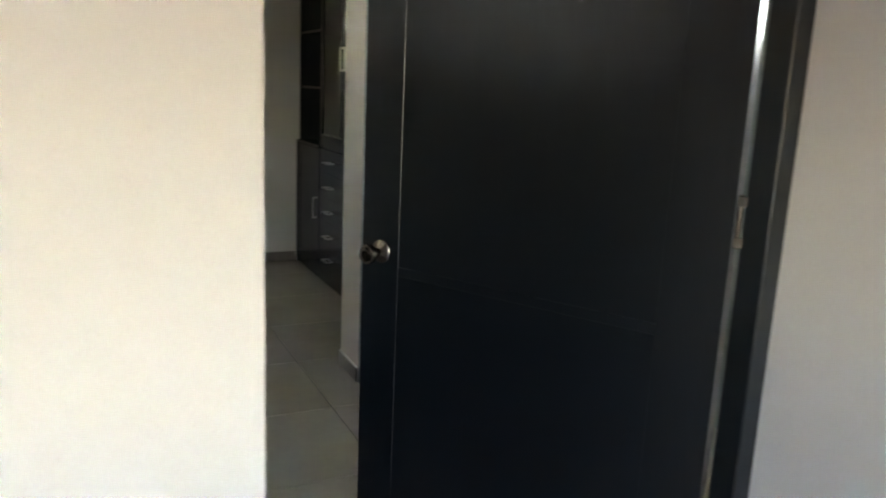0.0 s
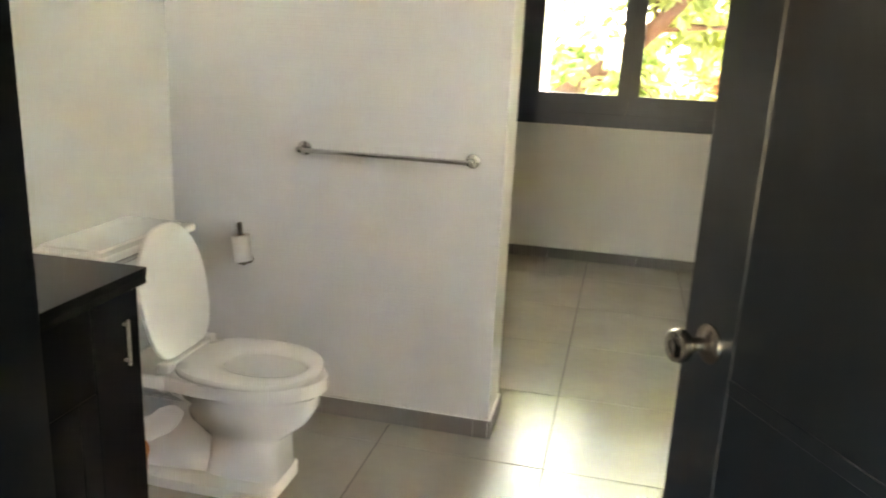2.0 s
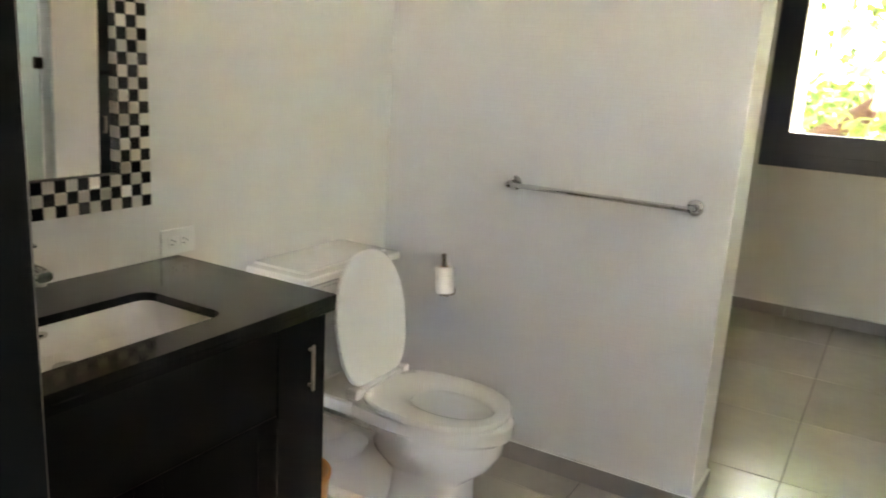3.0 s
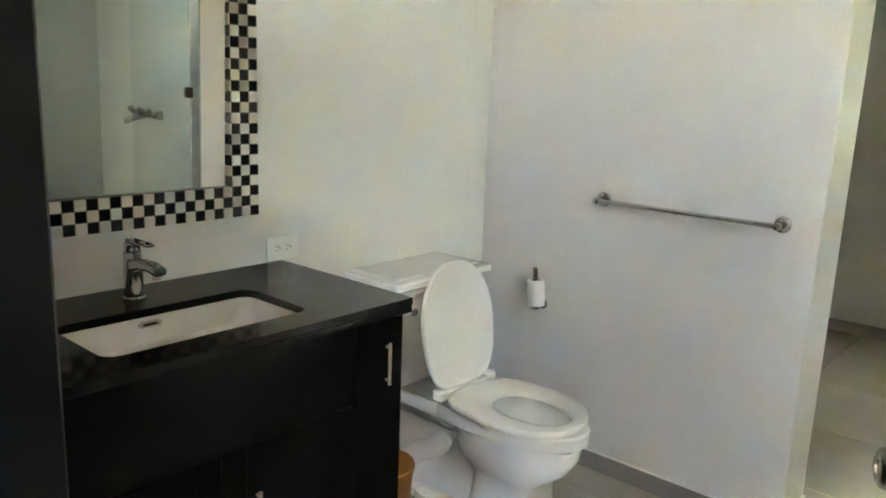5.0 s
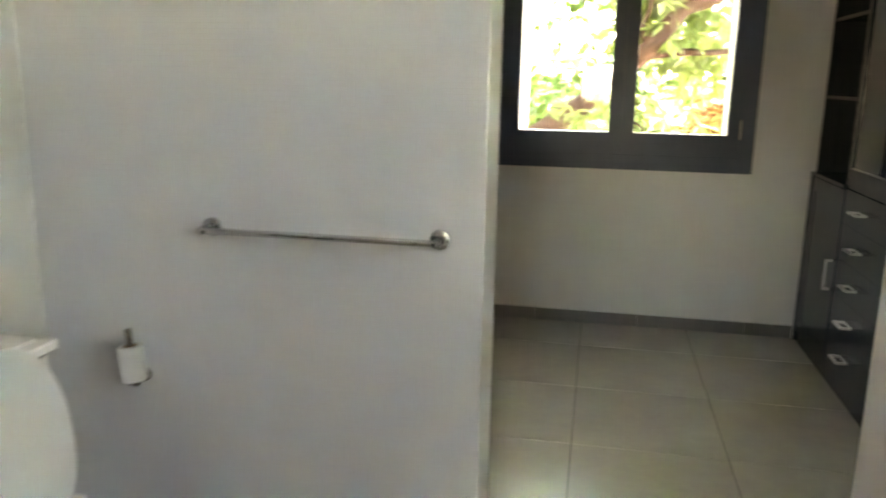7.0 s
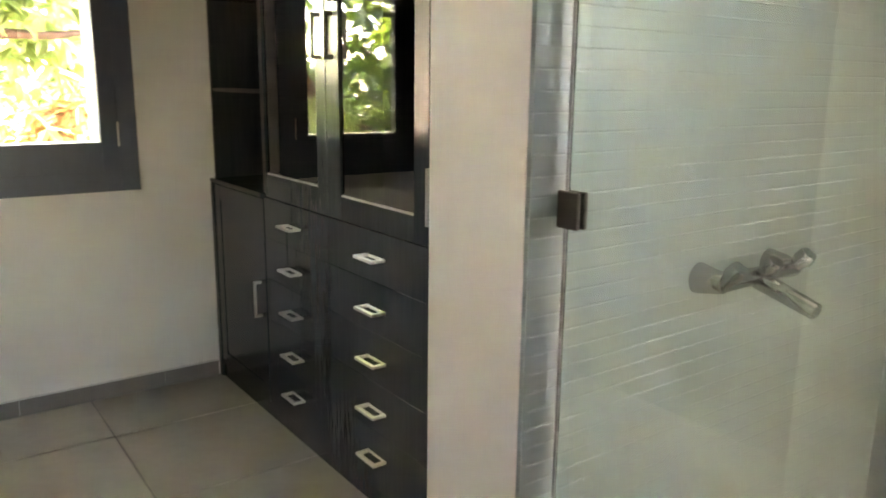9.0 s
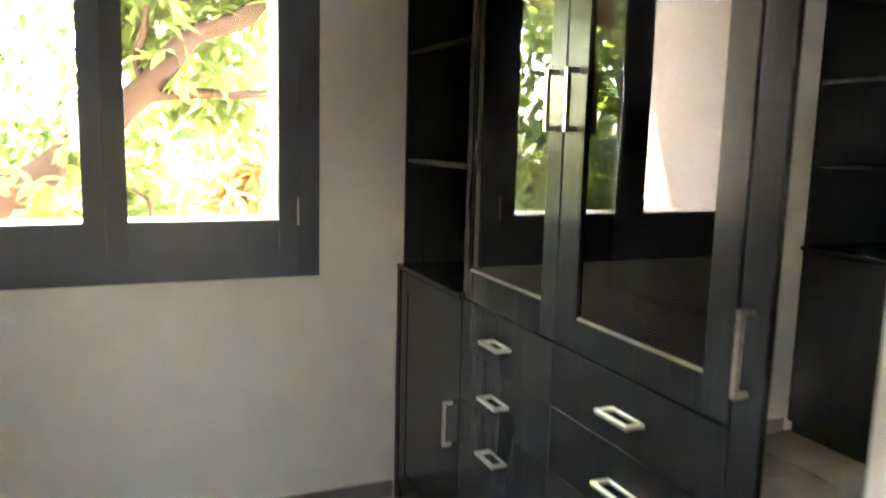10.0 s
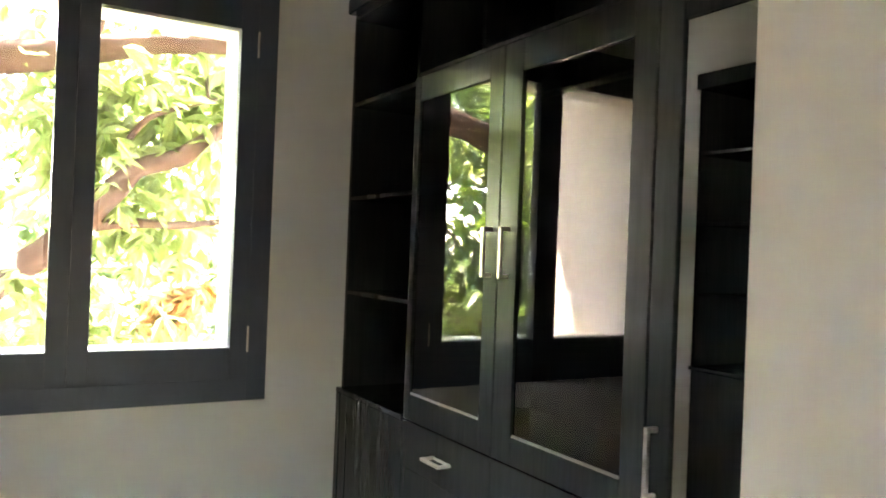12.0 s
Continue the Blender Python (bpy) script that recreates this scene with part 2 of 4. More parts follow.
def rounded(x0, x1, y0, y1, r, z, n=6):
    pts = []
    for cx, cy, a0 in ((x1 - r, y1 - r, 0), (x0 + r, y1 - r, 90), (x0 + r, y0 + r, 180), (x1 - r, y0 + r, 270)):
        for i in range(n + 1):
            a = radians(a0 + 90 * i / n)
            pts.append((cx + r * math.cos(a), cy + r * math.sin(a), z))
    return pts


def structure(name, bm, mat, label, category="wall"):
    return tagged(part(name, bm, mat), label, category, kind="structure")


# ---- the structure ----
XL, XP, YD0, YD1, YP, YW, TOP = -0.880, 1.40, 1.845, 2.150, 4.355, 7.02, 3.05
XE = 2.70          # the shower's outer wall
SWY0, SWY1, SWZ0, SWZ1 = 2.25, 3.08, 1.62, 2.42   # its high window
PEND, PTHICK = 0.375, 0.23
JL, JR = 0.420, 1.314   # the door's opening between its jambs
RL, RR = 0.379, 1.358   # the opening in the wall
DOORTOP = 2.09

b = box(XL - 0.2, RL, YD0, YD1, 0, TOP)
box(RR, XE + 0.2, YD0, YD1, 0, TOP, bm=b)
box(RL, RR, YD0, YD1, DOORTOP + 0.05, TOP, bm=b)
structure("wall_door", b, HALL, "cream painted thick wall around the bathroom doorway")
b = box(XL - 0.2, XL, YD1, YW, 0, TOP)
structure("wall_left", b, PAINT, "light grey painted wall behind the vanity and toilet")
b = box(XL, PEND, YP + 0.008, YP + PTHICK, 0, TOP)
structure("wall_partition", b, PAINT, "light grey painted partition wall beside the passage")
b = box(XL, PEND - 0.001, YP, YP + 0.008, 0, TOP)
structure("wall_tile_partition", b, WOVEN, "pale grey wall tile with a fine woven relief", "wall tile")
b = box(XP, XE, 4.44, 4.705, 0, TOP)
structure("wall_pier", b, CREAM, "cream painted wall end between the shower and the closet")
b = box(XP + 0.001, XE, 4.43, 4.44, 0, TOP)
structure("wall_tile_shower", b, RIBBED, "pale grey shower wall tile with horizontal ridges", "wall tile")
b = box(2.37, XE + 0.2, 4.705, YW, 0, TOP)
structure("wall_closet", b, PAINT, "grey painted wall behind the closet")
WX0, WX1, WZ0, WZ1, YO = 0.160, 1.338, 1.12, 2.385, 7.28
b = box(XL - 0.2, WX0, YW, YO, 0, TOP)
box(WX1, XE + 0.2, YW, YO, 0, TOP, bm=b)
box(WX0, WX1, YW, YO, 0, WZ0, bm=b)
box(WX0, WX1, YW, YO, WZ1, TOP, bm=b)
structure("wall_window", b, PAINT, "grey-white painted wall below and around the window")
b = box(XE, XE + 0.2, YD1, SWY0, 0, TOP)
box(XE, XE + 0.2, SWY1, 4.705, 0, TOP, bm=b)
box(XE, XE + 0.2, SWY0, SWY1, 0, SWZ0, bm=b)
box(XE, XE + 0.2, SWY0, SWY1, SWZ1, TOP, bm=b)
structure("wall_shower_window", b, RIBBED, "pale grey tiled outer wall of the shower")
structure("ceiling", box(XL - 0.2, XE + 0.2, YD0 - 3.2, YO, TOP, TOP + 0.2), CEIL, "plain white ceiling", "ceiling")
# the hall in front of the door
b = box(-2.2, -2.0, -1.35, YD0, 0, TOP)
structure("wall_hall_left", b, HALL, "cream painted hall wall")
b = box(XE, XE + 0.2, -1.35, YD0, 0, TOP)
structure("wall_hall_right", b, HALL, "cream painted hall wall")
# The opening is never in view; added so skylight reaches hall and rooms.
b = box(-2.2, -0.75, -1.35, -1.15, 0, TOP)
box(0.78, XE + 0.2, -1.35, -1.15, 0, TOP, bm=b)
box(-0.75, 0.78, -1.35, -1.15, 0, 1.12, bm=b)
box(-0.75, 0.78, -1.35, -1.15, 1.64, TOP, bm=b)
structure("wall_hall_back", b, HALL, "cream painted hall wall with an unseen opening added for daylight")
structure("wall_hall_end", box(-2.2, XL - 0.2, YD0, YD1, 0, TOP), HALL, "cream painted hall wall end")
# Unseen slab; its overhang on the shower side is added to block direct sun.
structure("roof", box(-2.4, XE + 0.75, -1.6, 8.35, TOP + 0.2, TOP + 0.35), WHITE, "flat white roof slab with an overhang added against the sun", "roof")

# ---- outdoors ----
b = box(-0.25, WX0 - 0.004, YO, 7.71, -3.2, TOP + 0.2)
box(WX0 - 0.004, WX0 + 0.004, 7.07, 7.706, WZ0 + 0.002, WZ1 - 0.002, bm=b)
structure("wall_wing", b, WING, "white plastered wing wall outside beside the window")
structure("ground", box(-300, 300, -300, 300, -3.3, -3.2), GROUND, "dark garden soil far below the window", "ground")


# ---- window ----
def ring_frame(x0, x1, z0, z1, w, v, y0, y1, name, parent, label=""):
    """The four members of a frame, one mesh; w: stiles, v: rails."""
    bm = box(x0, x0 + w, y0, y1, z0, z1, 0.0009)
    box(x1 - w, x1, y0, y1, z0, z1, 0.0009, bm=bm)
    box(x0 + w, x1 - w, y0 + 0.0005, y1, z0, z0 + v, 0.0009, bm=bm)
    box(x0 + w, x1 - w, y0 + 0.0005, y1, z1 - v, z1, 0.0009, bm=bm)
    return rel(part(name, bm, FRAME, parent, label))


win = thing("window_1", (0.75, YW, 1.0), "charcoal painted wooden casement window with two panes", "window", kind="structure")
FX0, FX1, FZ0, FZ1 = 0.035, 1.470, 0.925, 2.575
ring_frame(FX0, FX1, FZ0, FZ1, 0.078, 0.085, 6.998, 7.06, "window_frame", win)
for x0, x1 in ((FX0 + 0.0783, 0.7558), (0.7562, FX1 - 0.0783)):
    ring_frame(x0, x1, FZ0 + 0.0853, FZ1 - 0.0853, 0.068, 0.122, 6.996, 7.045, "sash", win)
    rel(part("pane", box(x0 + 0.06, x1 - 0.06, 7.03, 7.034, FZ0 + 0.20, FZ1 - 0.20), PANE, win)).visible_shadow = False
rel(part("meeting_post", box(0.735, 0.777, 7.0455, 7.062, FZ0 + 0.09, FZ1 - 0.09), FRAME, win))
win_hinges = [(FX1 - 0.078, 1.165), (FX1 - 0.078, 2.316)]
for x, z in win_hinges:
    rel(part("hinge", tube((x, 6.994, z - 0.05), (x, 6.994, z + 0.05), 0.004, seg=10), STEEL, win, "thin steel hinge pin"))
win2 = thing("window_2", (XE, (SWY0 + SWY1) / 2, SWZ0), "charcoal framed high shower window in the tiled wall", "window", kind="structure")
bm = box(XE - 0.01, XE + 0.05, SWY0 - 0.03, SWY0 + 0.03, SWZ0 - 0.03, SWZ1 + 0.03, 0.003)
box(XE - 0.01, XE + 0.05, SWY1 - 0.03, SWY1 + 0.03, SWZ0 - 0.03, SWZ1 + 0.03, 0.003, bm=bm)
box(XE - 0.01, XE + 0.05, SWY0 + 0.03, SWY1 - 0.03, SWZ0 - 0.03, SWZ0 + 0.03, 0.003, bm=bm)
box(XE - 0.01, XE + 0.05, SWY0 + 0.03, SWY1 - 0.03, SWZ1 - 0.03, SWZ1 + 0.03, 0.003, bm=bm)
rel(part("window_frame", bm, FRAME, win2))
rel(part("pane", box(XE + 0.02, XE + 0.024, SWY0 + 0.02, SWY1 - 0.02, SWZ0 + 0.02, SWZ1 - 0.02), PANE, win2)).visible_shadow = False


# ---- doorway and door ----
def doorway():
    t = thing("door_1", (JR, 2.15, 0), "black painted wooden door standing open into the bathroom", "door", kind="structure")
    for x0, x1, y1 in ((RL + 0.001, JL - 0.002, 2.177), (JR, RR - 0.001, 2.160)):
        rel(part("jamb", box(x0, x1, 2.10, y1, 0, DOORTOP + 0.048, 0.003), DOORWOOD, t))
    rel(part("head_jamb", box(JL - 0.002, JR, 2.10, 2.160, DOORTOP, DOORTOP + 0.048, 0.003), DOORWOOD, t))
    return t


HINGE, SWING, LEAF_W = Vector((1.299, 2.178, 0)), 61.3, 0.885
door = doorway()


def door_leaf(w, h):
    """The leaf lies along -x from its hinge; stiles and rails stand proud of two panels on both faces."""
    th = 0.04
    leaf = new("leaf")
    leaf.parent = door
    bm = box(-w, -w + 0.115, 0, th, 0.012, h, 0.0006)
    box(-0.115, 0.009, 0, th, 0.012, h, 0.0006, bm=bm)
    for z0, z1 in ((0.012, 0.14), (0.945, 0.968), (h - 0.12, h)):
        box(-w + 0.115, -0.115, 0.0005, th - 0.0005, z0, z1, 0.001, bm=bm)
    part("stiles", bm, DOORWOOD, leaf)
    for z0, z1, dep in ((0.14, 0.945, 0.002), (0.968, h - 0.12, 0.003)):
        part("panel", box(-w + 0.113, -0.113, dep, th - dep, z0 - 0.002, z1 + 0.002), DOORWOOD, leaf)
    return leaf


leaf = door_leaf(LEAF_W, 2.08)
leaf.location = HINGE - Vector(door.location)
leaf.rotation_euler = (0, 0, -radians(SWING))


def knob(side):
    s = -1 if side == 0 else 1
    y0 = 0.0 if side == 0 else 0.04
    prof = [(0.000, 0.032), (0.003, 0.032), (0.006, 0.029), (0.010, 0.018), (0.014, 0.0115), (0.028, 0.0115), (0.034, 0.017), (0.042, 0.0255), (0.052, 0.027), (0.059, 0.0245), (0.062, 0.018), (0.0622, 0.010), (0.060, 0.009), (0.060, 0.002)]
    rings = [[(-LEAF_W + 0.062 + 0.92 * r * math.cos(a), y0 + s * d, 1.0 + 0.92 * r * math.sin(a)) for a in [2 * math.pi * i / 24 for i in range(24)]] for d, r in prof]
    return part("knob", loft(rings), WORN, leaf, "worn nickel door knob", smooth=True)


knob(0)
knob(1)
for z in (0.25, 1.19, 1.85):
    bm = tube((0.0165, 0.006, z - 0.05), (0.0165, 0.006, z + 0.05), 0.0055, seg=12, bevel=0.001)
    for zz in (z - 0.046, z + 0.030):
        box(0.012, 0.030, -0.004, 0.0005, zz, zz + 0.017, 0.001, bm=bm)
    part("hinge", bm, WORN, leaf, "worn steel butt hinge")
rel(part("strike_plate", box(JL - 0.002, JL + 0.004, 2.12, 2.155, 0.97, 1.03, 0.001), STEEL, door))

# ---- closet ----
def flat_handle(y, z, x, parent, length=0.115):
    """A horizontal D-shaped drawer pull that stands off the front towards -x."""
    bm = box(x - 0.050, x - 0.038, y - length / 2, y + length / 2, z - 0.005, z + 0.005, 0.001)
    for s in (-1, 1):
        yy = y + s * (length / 2 - 0.006)
        box(x - 0.039, x, yy - 0.006, yy + 0.006, z - 0.0048, z + 0.0048, 0.001, bm=bm)
    box(x - 0.004, x, y - length / 2 + 0.012, y + length / 2 - 0.012, z - 0.0046, z + 0.0046, 0.001, bm=bm)
    return rel(part("handle", bm, STEEL, parent, "square brushed nickel pull"))


def tall_handle(y, z0, z1, x, parent, w=0.012):
    bm = box(x - 0.034, x - 0.024, y - w / 2, y + w / 2, z0, z1, 0.001)
    for z in (z0 + 0.006, z1 - 0.006):
        box(x - 0.026, x, y - w / 2 + 0.0005, y + w / 2 - 0.0005, z - 0.006, z + 0.006, 0.001, bm=bm)
    return rel(part("handle", bm, STEEL, parent, "tall square nickel pull"))


CF = 1.79


def glazed_door(name, y0, y1, z0, z1, gy0, gy1, gz0, gz1, mat, parent, label=""):
    """A framed door whose glass sits a little behind the frame's face."""
    d = rel(part(name, rail_frame(y0, y1, z0, z1, gy0, gy1, gz0, gz1), ESPRESSO, parent, label))
    p = part("pane", box(CF + 0.008, CF + 0.012, gy0 - 0.006, gy1 + 0.006, gz0 - 0.006, gz1 + 0.006), mat, d)
    rel(p)
    if mat is SMOKED:
        # Pale bead: the window's highlight on the sloped edge is put into its colour.
        bead = loft([[(CF + 0.0012, y, gz0 + 0.0004), (CF + 0.0075, y, gz0 + 0.0004), (CF + 0.0075, y, gz0 + 0.007)] for y in (gy0 + 0.0005, gy1 - 0.0005)])
        rel(part("glazing_bead", bead, BEAD_GLINT, d, "sloped glazing bead with its highlight painted pale"))
    return d


def rail_frame(y0, y1, z0, z1, gy0, gy1, gz0, gz1):
    bm = box(CF, CF + 0.02, y0, gy0, z0, z1, 0.0025)
    box(CF, CF + 0.02, gy1, y1, z0, z1, 0.0025, bm=bm)
    box(CF + 0.0006, CF + 0.02, gy0, gy1, z0, gz0, 0.0025, bm=bm)
    box(CF + 0.0006, CF + 0.02, gy0, gy1, gz1, z1, 0.0025, bm=bm)
    return bm


def closet():
    """The fitted closet as seen on the right: bookcase by the window, glazed doors over drawers, then a tall mirror door."""
    t = thing("closet", (CF + 0.25, 5.9, 0), "espresso stained fitted closet with shelves, drawers and glazed doors", "closet", "facing closets")
    XB, Y0, Y1, H = 2.365, 4.71, 7.018, 2.49
    C0, C1, C2 = 6.425, 5.872, 5.268   # column edges
    bk = 1.805                          # front of the open shelves
    carc = box(XB - 0.012, XB, Y0, Y1, 0.06, H)
    rel(part("back_panel", carc, ESPRESSO, t))
    for y in (Y1 - 0.02, C0, Y0):
        rel(part("upright", box(bk, XB - 0.012, y, y + 0.02, 0.06, H, 0.002), ESPRESSO, t))
    rel(part("inner_upright", box(CF + 0.025, XB - 0.012, C2 - 0.02, C2, 0.06, 2.13, 0.002), ESPRESSO, t))
    rel(part("top_panel", box(bk, XB - 0.012, Y0, Y1 - 0.002, H, H + 0.02, 0.002), ESPRESSO, t))
    rel(part("cornice", box(bk - 0.035, XB, Y0, Y1, H + 0.021, H + 0.085, 0.006), ESPRESSO, t))
    rel(part("plinth", box(CF + 0.004, XB - 0.012, Y0, Y1 - 0.03, 0.0, 0.06), ESPRESSO, t))
    rel(part("end_stile", box(CF - 0.008, bk, Y1 - 0.029, Y1, 0.0, 0.934, 0.002), ESPRESSO, t))
    rel(part("hanging_rail", tube((2.06, C2, 2.058), (2.06, C0, 2.058), 0.0115, seg=16), CHROME, t, "chrome hanging rail", smooth=True))
    for z in (1.36, 1.752, 2.143):
        rel(part("shelf", box(bk + 0.002, XB - 0.012, C0 + 0.02, Y1 - 0.02, z - 0.018, z, 0.002), ESPRESSO, t))
    rel(part("ledge", box(CF - 0.012, XB - 0.012, C0 + 0.0, Y1 - 0.004, 0.935, 0.955, 0.004), ESPRESSO, t))
    rel(part("cubby_floor", box(bk, XB - 0.012, Y0 + 0.02, C0, 2.148, 2.166, 0.002), ESPRESSO, t))
    for y in (6.02, 5.66, 5.27, 4.95):
        rel(part("cubby_divider", box(bk + 0.002, XB - 0.012, y - 0.009, y + 0.009, 2.166, H, 0.002), ESPRESSO, t))
    rel(part("shelf", box(CF + 0.03, XB - 0.012, C2, C0, 0.925, 0.943), ESPRESSO, t))
    # bookcase cupboard
    d = rel(part("cupboard_door", box(CF, CF + 0.018, C0 + 0.0008, Y1 - 0.03, 0.065, 0.932, 0.001), ESPRESSO, t))
    fr = box(CF - 0.003, CF, C0 + 0.0008, C0 + 0.07, 0.065, 0.932, 0.001)
    box(CF - 0.003, CF, Y1 - 0.10, Y1 - 0.03, 0.065, 0.932, 0.001, bm=fr)
    box(CF - 0.0028, CF, C0 + 0.07, Y1 - 0.10, 0.065, 0.135, 0.001, bm=fr)
    box(CF - 0.0028, CF, C0 + 0.07, Y1 - 0.10, 0.862, 0.932, 0.001, bm=fr)
    rel(part("door_frame", fr, ESPRESSO, d))
    tall_handle(6.475, 0.43, 0.585, CF - 0.003, d)
    # drawers
    for y0, y1, yh in ((C1, C0, 6.145), (C2, C1, 5.555)):
        edges = [0.065, 0.272, 0.441, 0.610, 0.778, 0.940]
        for z0, z1, zh in zip(edges, edges[1:], (0.188, 0.352, 0.523, 0.692, 0.860)):
            f = rel(part("drawer", box(CF, CF + 0.02, y0 + 0.0008, y1 - 0.0008, z0 + 0.0005, z1 - 0.0005, 0.0004), ESPRESSO, t))
            flat_handle(yh, zh, CF, f)
    # doors
    d1 = glazed_door("glazed_door", C1 + 0.0015, C0 - 0.001, 0.943, 2.146, 5.945, 6.385, 1.035, 2.055, SMOKED, t)
    d2 = glazed_door("glazed_door", C2 + 0.0015, C1 - 0.0015, 0.943, 2.146, 5.345, 5.778, 1.022, 2.052, SMOKED, t)
    tall_handle(5.908, 1.465, 1.612, CF, d1)
    tall_handle(5.818, 1.465, 1.612, CF, d2)
    d3 = glazed_door("mirror_door", Y0 + 0.001, C2 - 0.0015, 0.065, 2.146, Y0 + 0.07, 5.195, 0.10, 2.055, MIRROR, t, "tall door with a full-length mirror panel")
    tall_handle(5.232, 1.012, 1.170, CF, d3)
    return t


right_closet = closet()
# the matching closet stands opposite, turned round so that its bookcase also meets the window wall
def opposite_closet():
    t = thing("closet", (-0.30 - 0.25, 5.9, 0), "espresso stained fitted closet with open shelves over a cupboard", "closet", "facing closets")
    xf, xb, y0, y1, h, c0 = -0.29, XL + 0.004, YP + PTHICK + 0.004, 7.018, 2.49, 6.425
    rel(part("back_panel", box(xb, xb + 0.012, y0, y1, 0.06, h), ESPRESSO, t))
    for y in (y1 - 0.02, c0, 5.27, y0):
        rel(part("upright", box(xb + 0.012, xf - 0.015, y, y + 0.02, 0.06, h, 0.002), ESPRESSO, t))
    rel(part("cornice", box(xb, xf + 0.02, y0, y1, h, h + 0.085, 0.006), ESPRESSO, t))
    rel(part("plinth", box(xb + 0.012, xf - 0.03, y0, y1 - 0.02, 0, 0.06), ESPRESSO, t))
    for z in (1.36, 1.752, 2.143):
        rel(part("shelf", box(xb + 0.012, xf - 0.017, c0 + 0.02, y1 - 0.02, z - 0.018, z, 0.002), ESPRESSO, t))
    rel(part("ledge", box(xb + 0.012, xf + 0.012, c0, y1 - 0.004, 0.935, 0.955, 0.004), ESPRESSO, t))
    d = rel(part("cupboard_door", box(xf - 0.014, xf + 0.006, c0 + 0.004, y1 - 0.03, 0.065, 0.932, 0.003), ESPRESSO, t))
    bm = box(xf + 0.030, xf + 0.040, 6.469, 6.481, 0.43, 0.585, 0.001)
    for z in (0.436, 0.579):
        box(xf + 0.006, xf + 0.032, 6.4695, 6.4805, z - 0.006, z + 0.006, 0.001, bm=bm)
    rel(part("handle", bm, STEEL, d))
    for a, c in ((5.29, c0 - 0.002), (y0 + 0.002, 5.287)):
        rel(part("plain_door", box(xf - 0.014, xf + 0.006, a, c, 0.065, h - 0.003, 0.003), ESPRESSO, t))


opposite_closet()


# ---- vanity ----
VF, VY0, VY1 = -0.345, 2.162, 3.346


def vanity():
    t = thing("vanity_cabinet", (-0.6, 2.76, 0), "black stained wooden vanity cabinet with flat doors under a stone top", "vanity cabinet")
    bm = box(XL + 0.003, VF - 0.02, VY0, VY0 + 0.018, 0.07, 0.812)
    box(XL + 0.003, VF - 0.02, VY1 - 0.018, VY1, 0.07, 0.812, bm=bm)
    box(XL + 0.003, XL + 0.015, VY0 + 0.018, VY1 - 0.018, 0.07, 0.812, bm=bm)
    box(XL + 0.015, VF - 0.021, VY0 + 0.018, VY1 - 0.018, 0.07, 0.088, bm=bm)
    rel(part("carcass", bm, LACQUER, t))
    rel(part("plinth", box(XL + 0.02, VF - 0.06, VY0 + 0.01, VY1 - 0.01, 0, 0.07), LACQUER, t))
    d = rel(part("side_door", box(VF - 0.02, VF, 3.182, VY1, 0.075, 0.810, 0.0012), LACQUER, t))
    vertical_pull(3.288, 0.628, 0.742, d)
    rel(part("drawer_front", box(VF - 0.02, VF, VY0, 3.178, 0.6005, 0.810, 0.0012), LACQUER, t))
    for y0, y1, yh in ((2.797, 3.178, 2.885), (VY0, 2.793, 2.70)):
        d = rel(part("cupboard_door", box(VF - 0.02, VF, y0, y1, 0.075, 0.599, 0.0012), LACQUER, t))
        for ya in (y0, y1 - 0.06):
            rel(part("stile", box(VF, VF + 0.003, ya, ya + 0.06, 0.075, 0.599, 0.001), LACQUER, d))
        vertical_pull(yh, 0.37, 0.485, d)
    return t


def vertical_pull(y, z0, z1, parent):
    bm = box(VF + 0.010, VF + 0.016, y - 0.0045, y + 0.0045, z0, z1, 0.001)
    for z in (z0 + 0.012, z1 - 0.012):
        box(VF - 0.001, VF + 0.011, y - 0.0035, y + 0.0035, z - 0.0035, z + 0.0035, 0.001, bm=bm)
    return rel(part("handle", bm, STEEL, parent, "slim nickel pull"))


vanity()
SX0, SX1, SY0, SY1 = -0.672, -0.413, 2.588, 3.092


def worktop():
    """A slab with a rounded cut-out: an outer and an inner loop, filled and thickened."""
    bm = bmesh.new()
    z0, z1 = 0.833, 0.853
    inner = rounded(SX0, SX1, SY0, SY1, 0.035, 0)
    x0, x1, y0, y1 = XL + 0.002, -0.325, 2.156, 3.36
    outer = [(x1, y1, 0), (x0, y1, 0), (x0, y0, 0), (x1, y0, 0)]
    faces = []
    for loop in (outer, inner):
        vs = [bm.verts.new((p[0], p[1], z1)) for p in loop]
        for a, c in zip(vs, vs[1:] + vs[:1]):
            bm.edges.new((a, c))
    bmesh.ops.triangle_fill(bm, use_beauty=True, use_dissolve=False, edges=bm.edges[:])
    r = bmesh.ops.extrude_face_region(bm, geom=bm.faces[:])
    bmesh.ops.translate(bm, vec=(0, 0, z0 - z1), verts=[v for v in r["geom"] if isinstance(v, bmesh.types.BMVert)])
    bmesh.ops.recalc_face_normals(bm, faces=bm.faces[:])
    t = thing("worktop", (-0.6, 2.76, z0), "polished black speckled stone vanity top with a sink cut-out", "worktop")
    rel(part("slab", bm, GRANITE, t))
    rel(part("front_edge", box(x1 - 0.019, x1 - 0.0005, y0, y1 - 0.0005, 0.8125, z0, 0.002), GRANITE, t))
    rel(part("side_edge", box(x0, x1 - 0.0195, y1 - 0.013, y1 - 0.0005, 0.8125, z0, 0.002), GRANITE, t))


worktop()


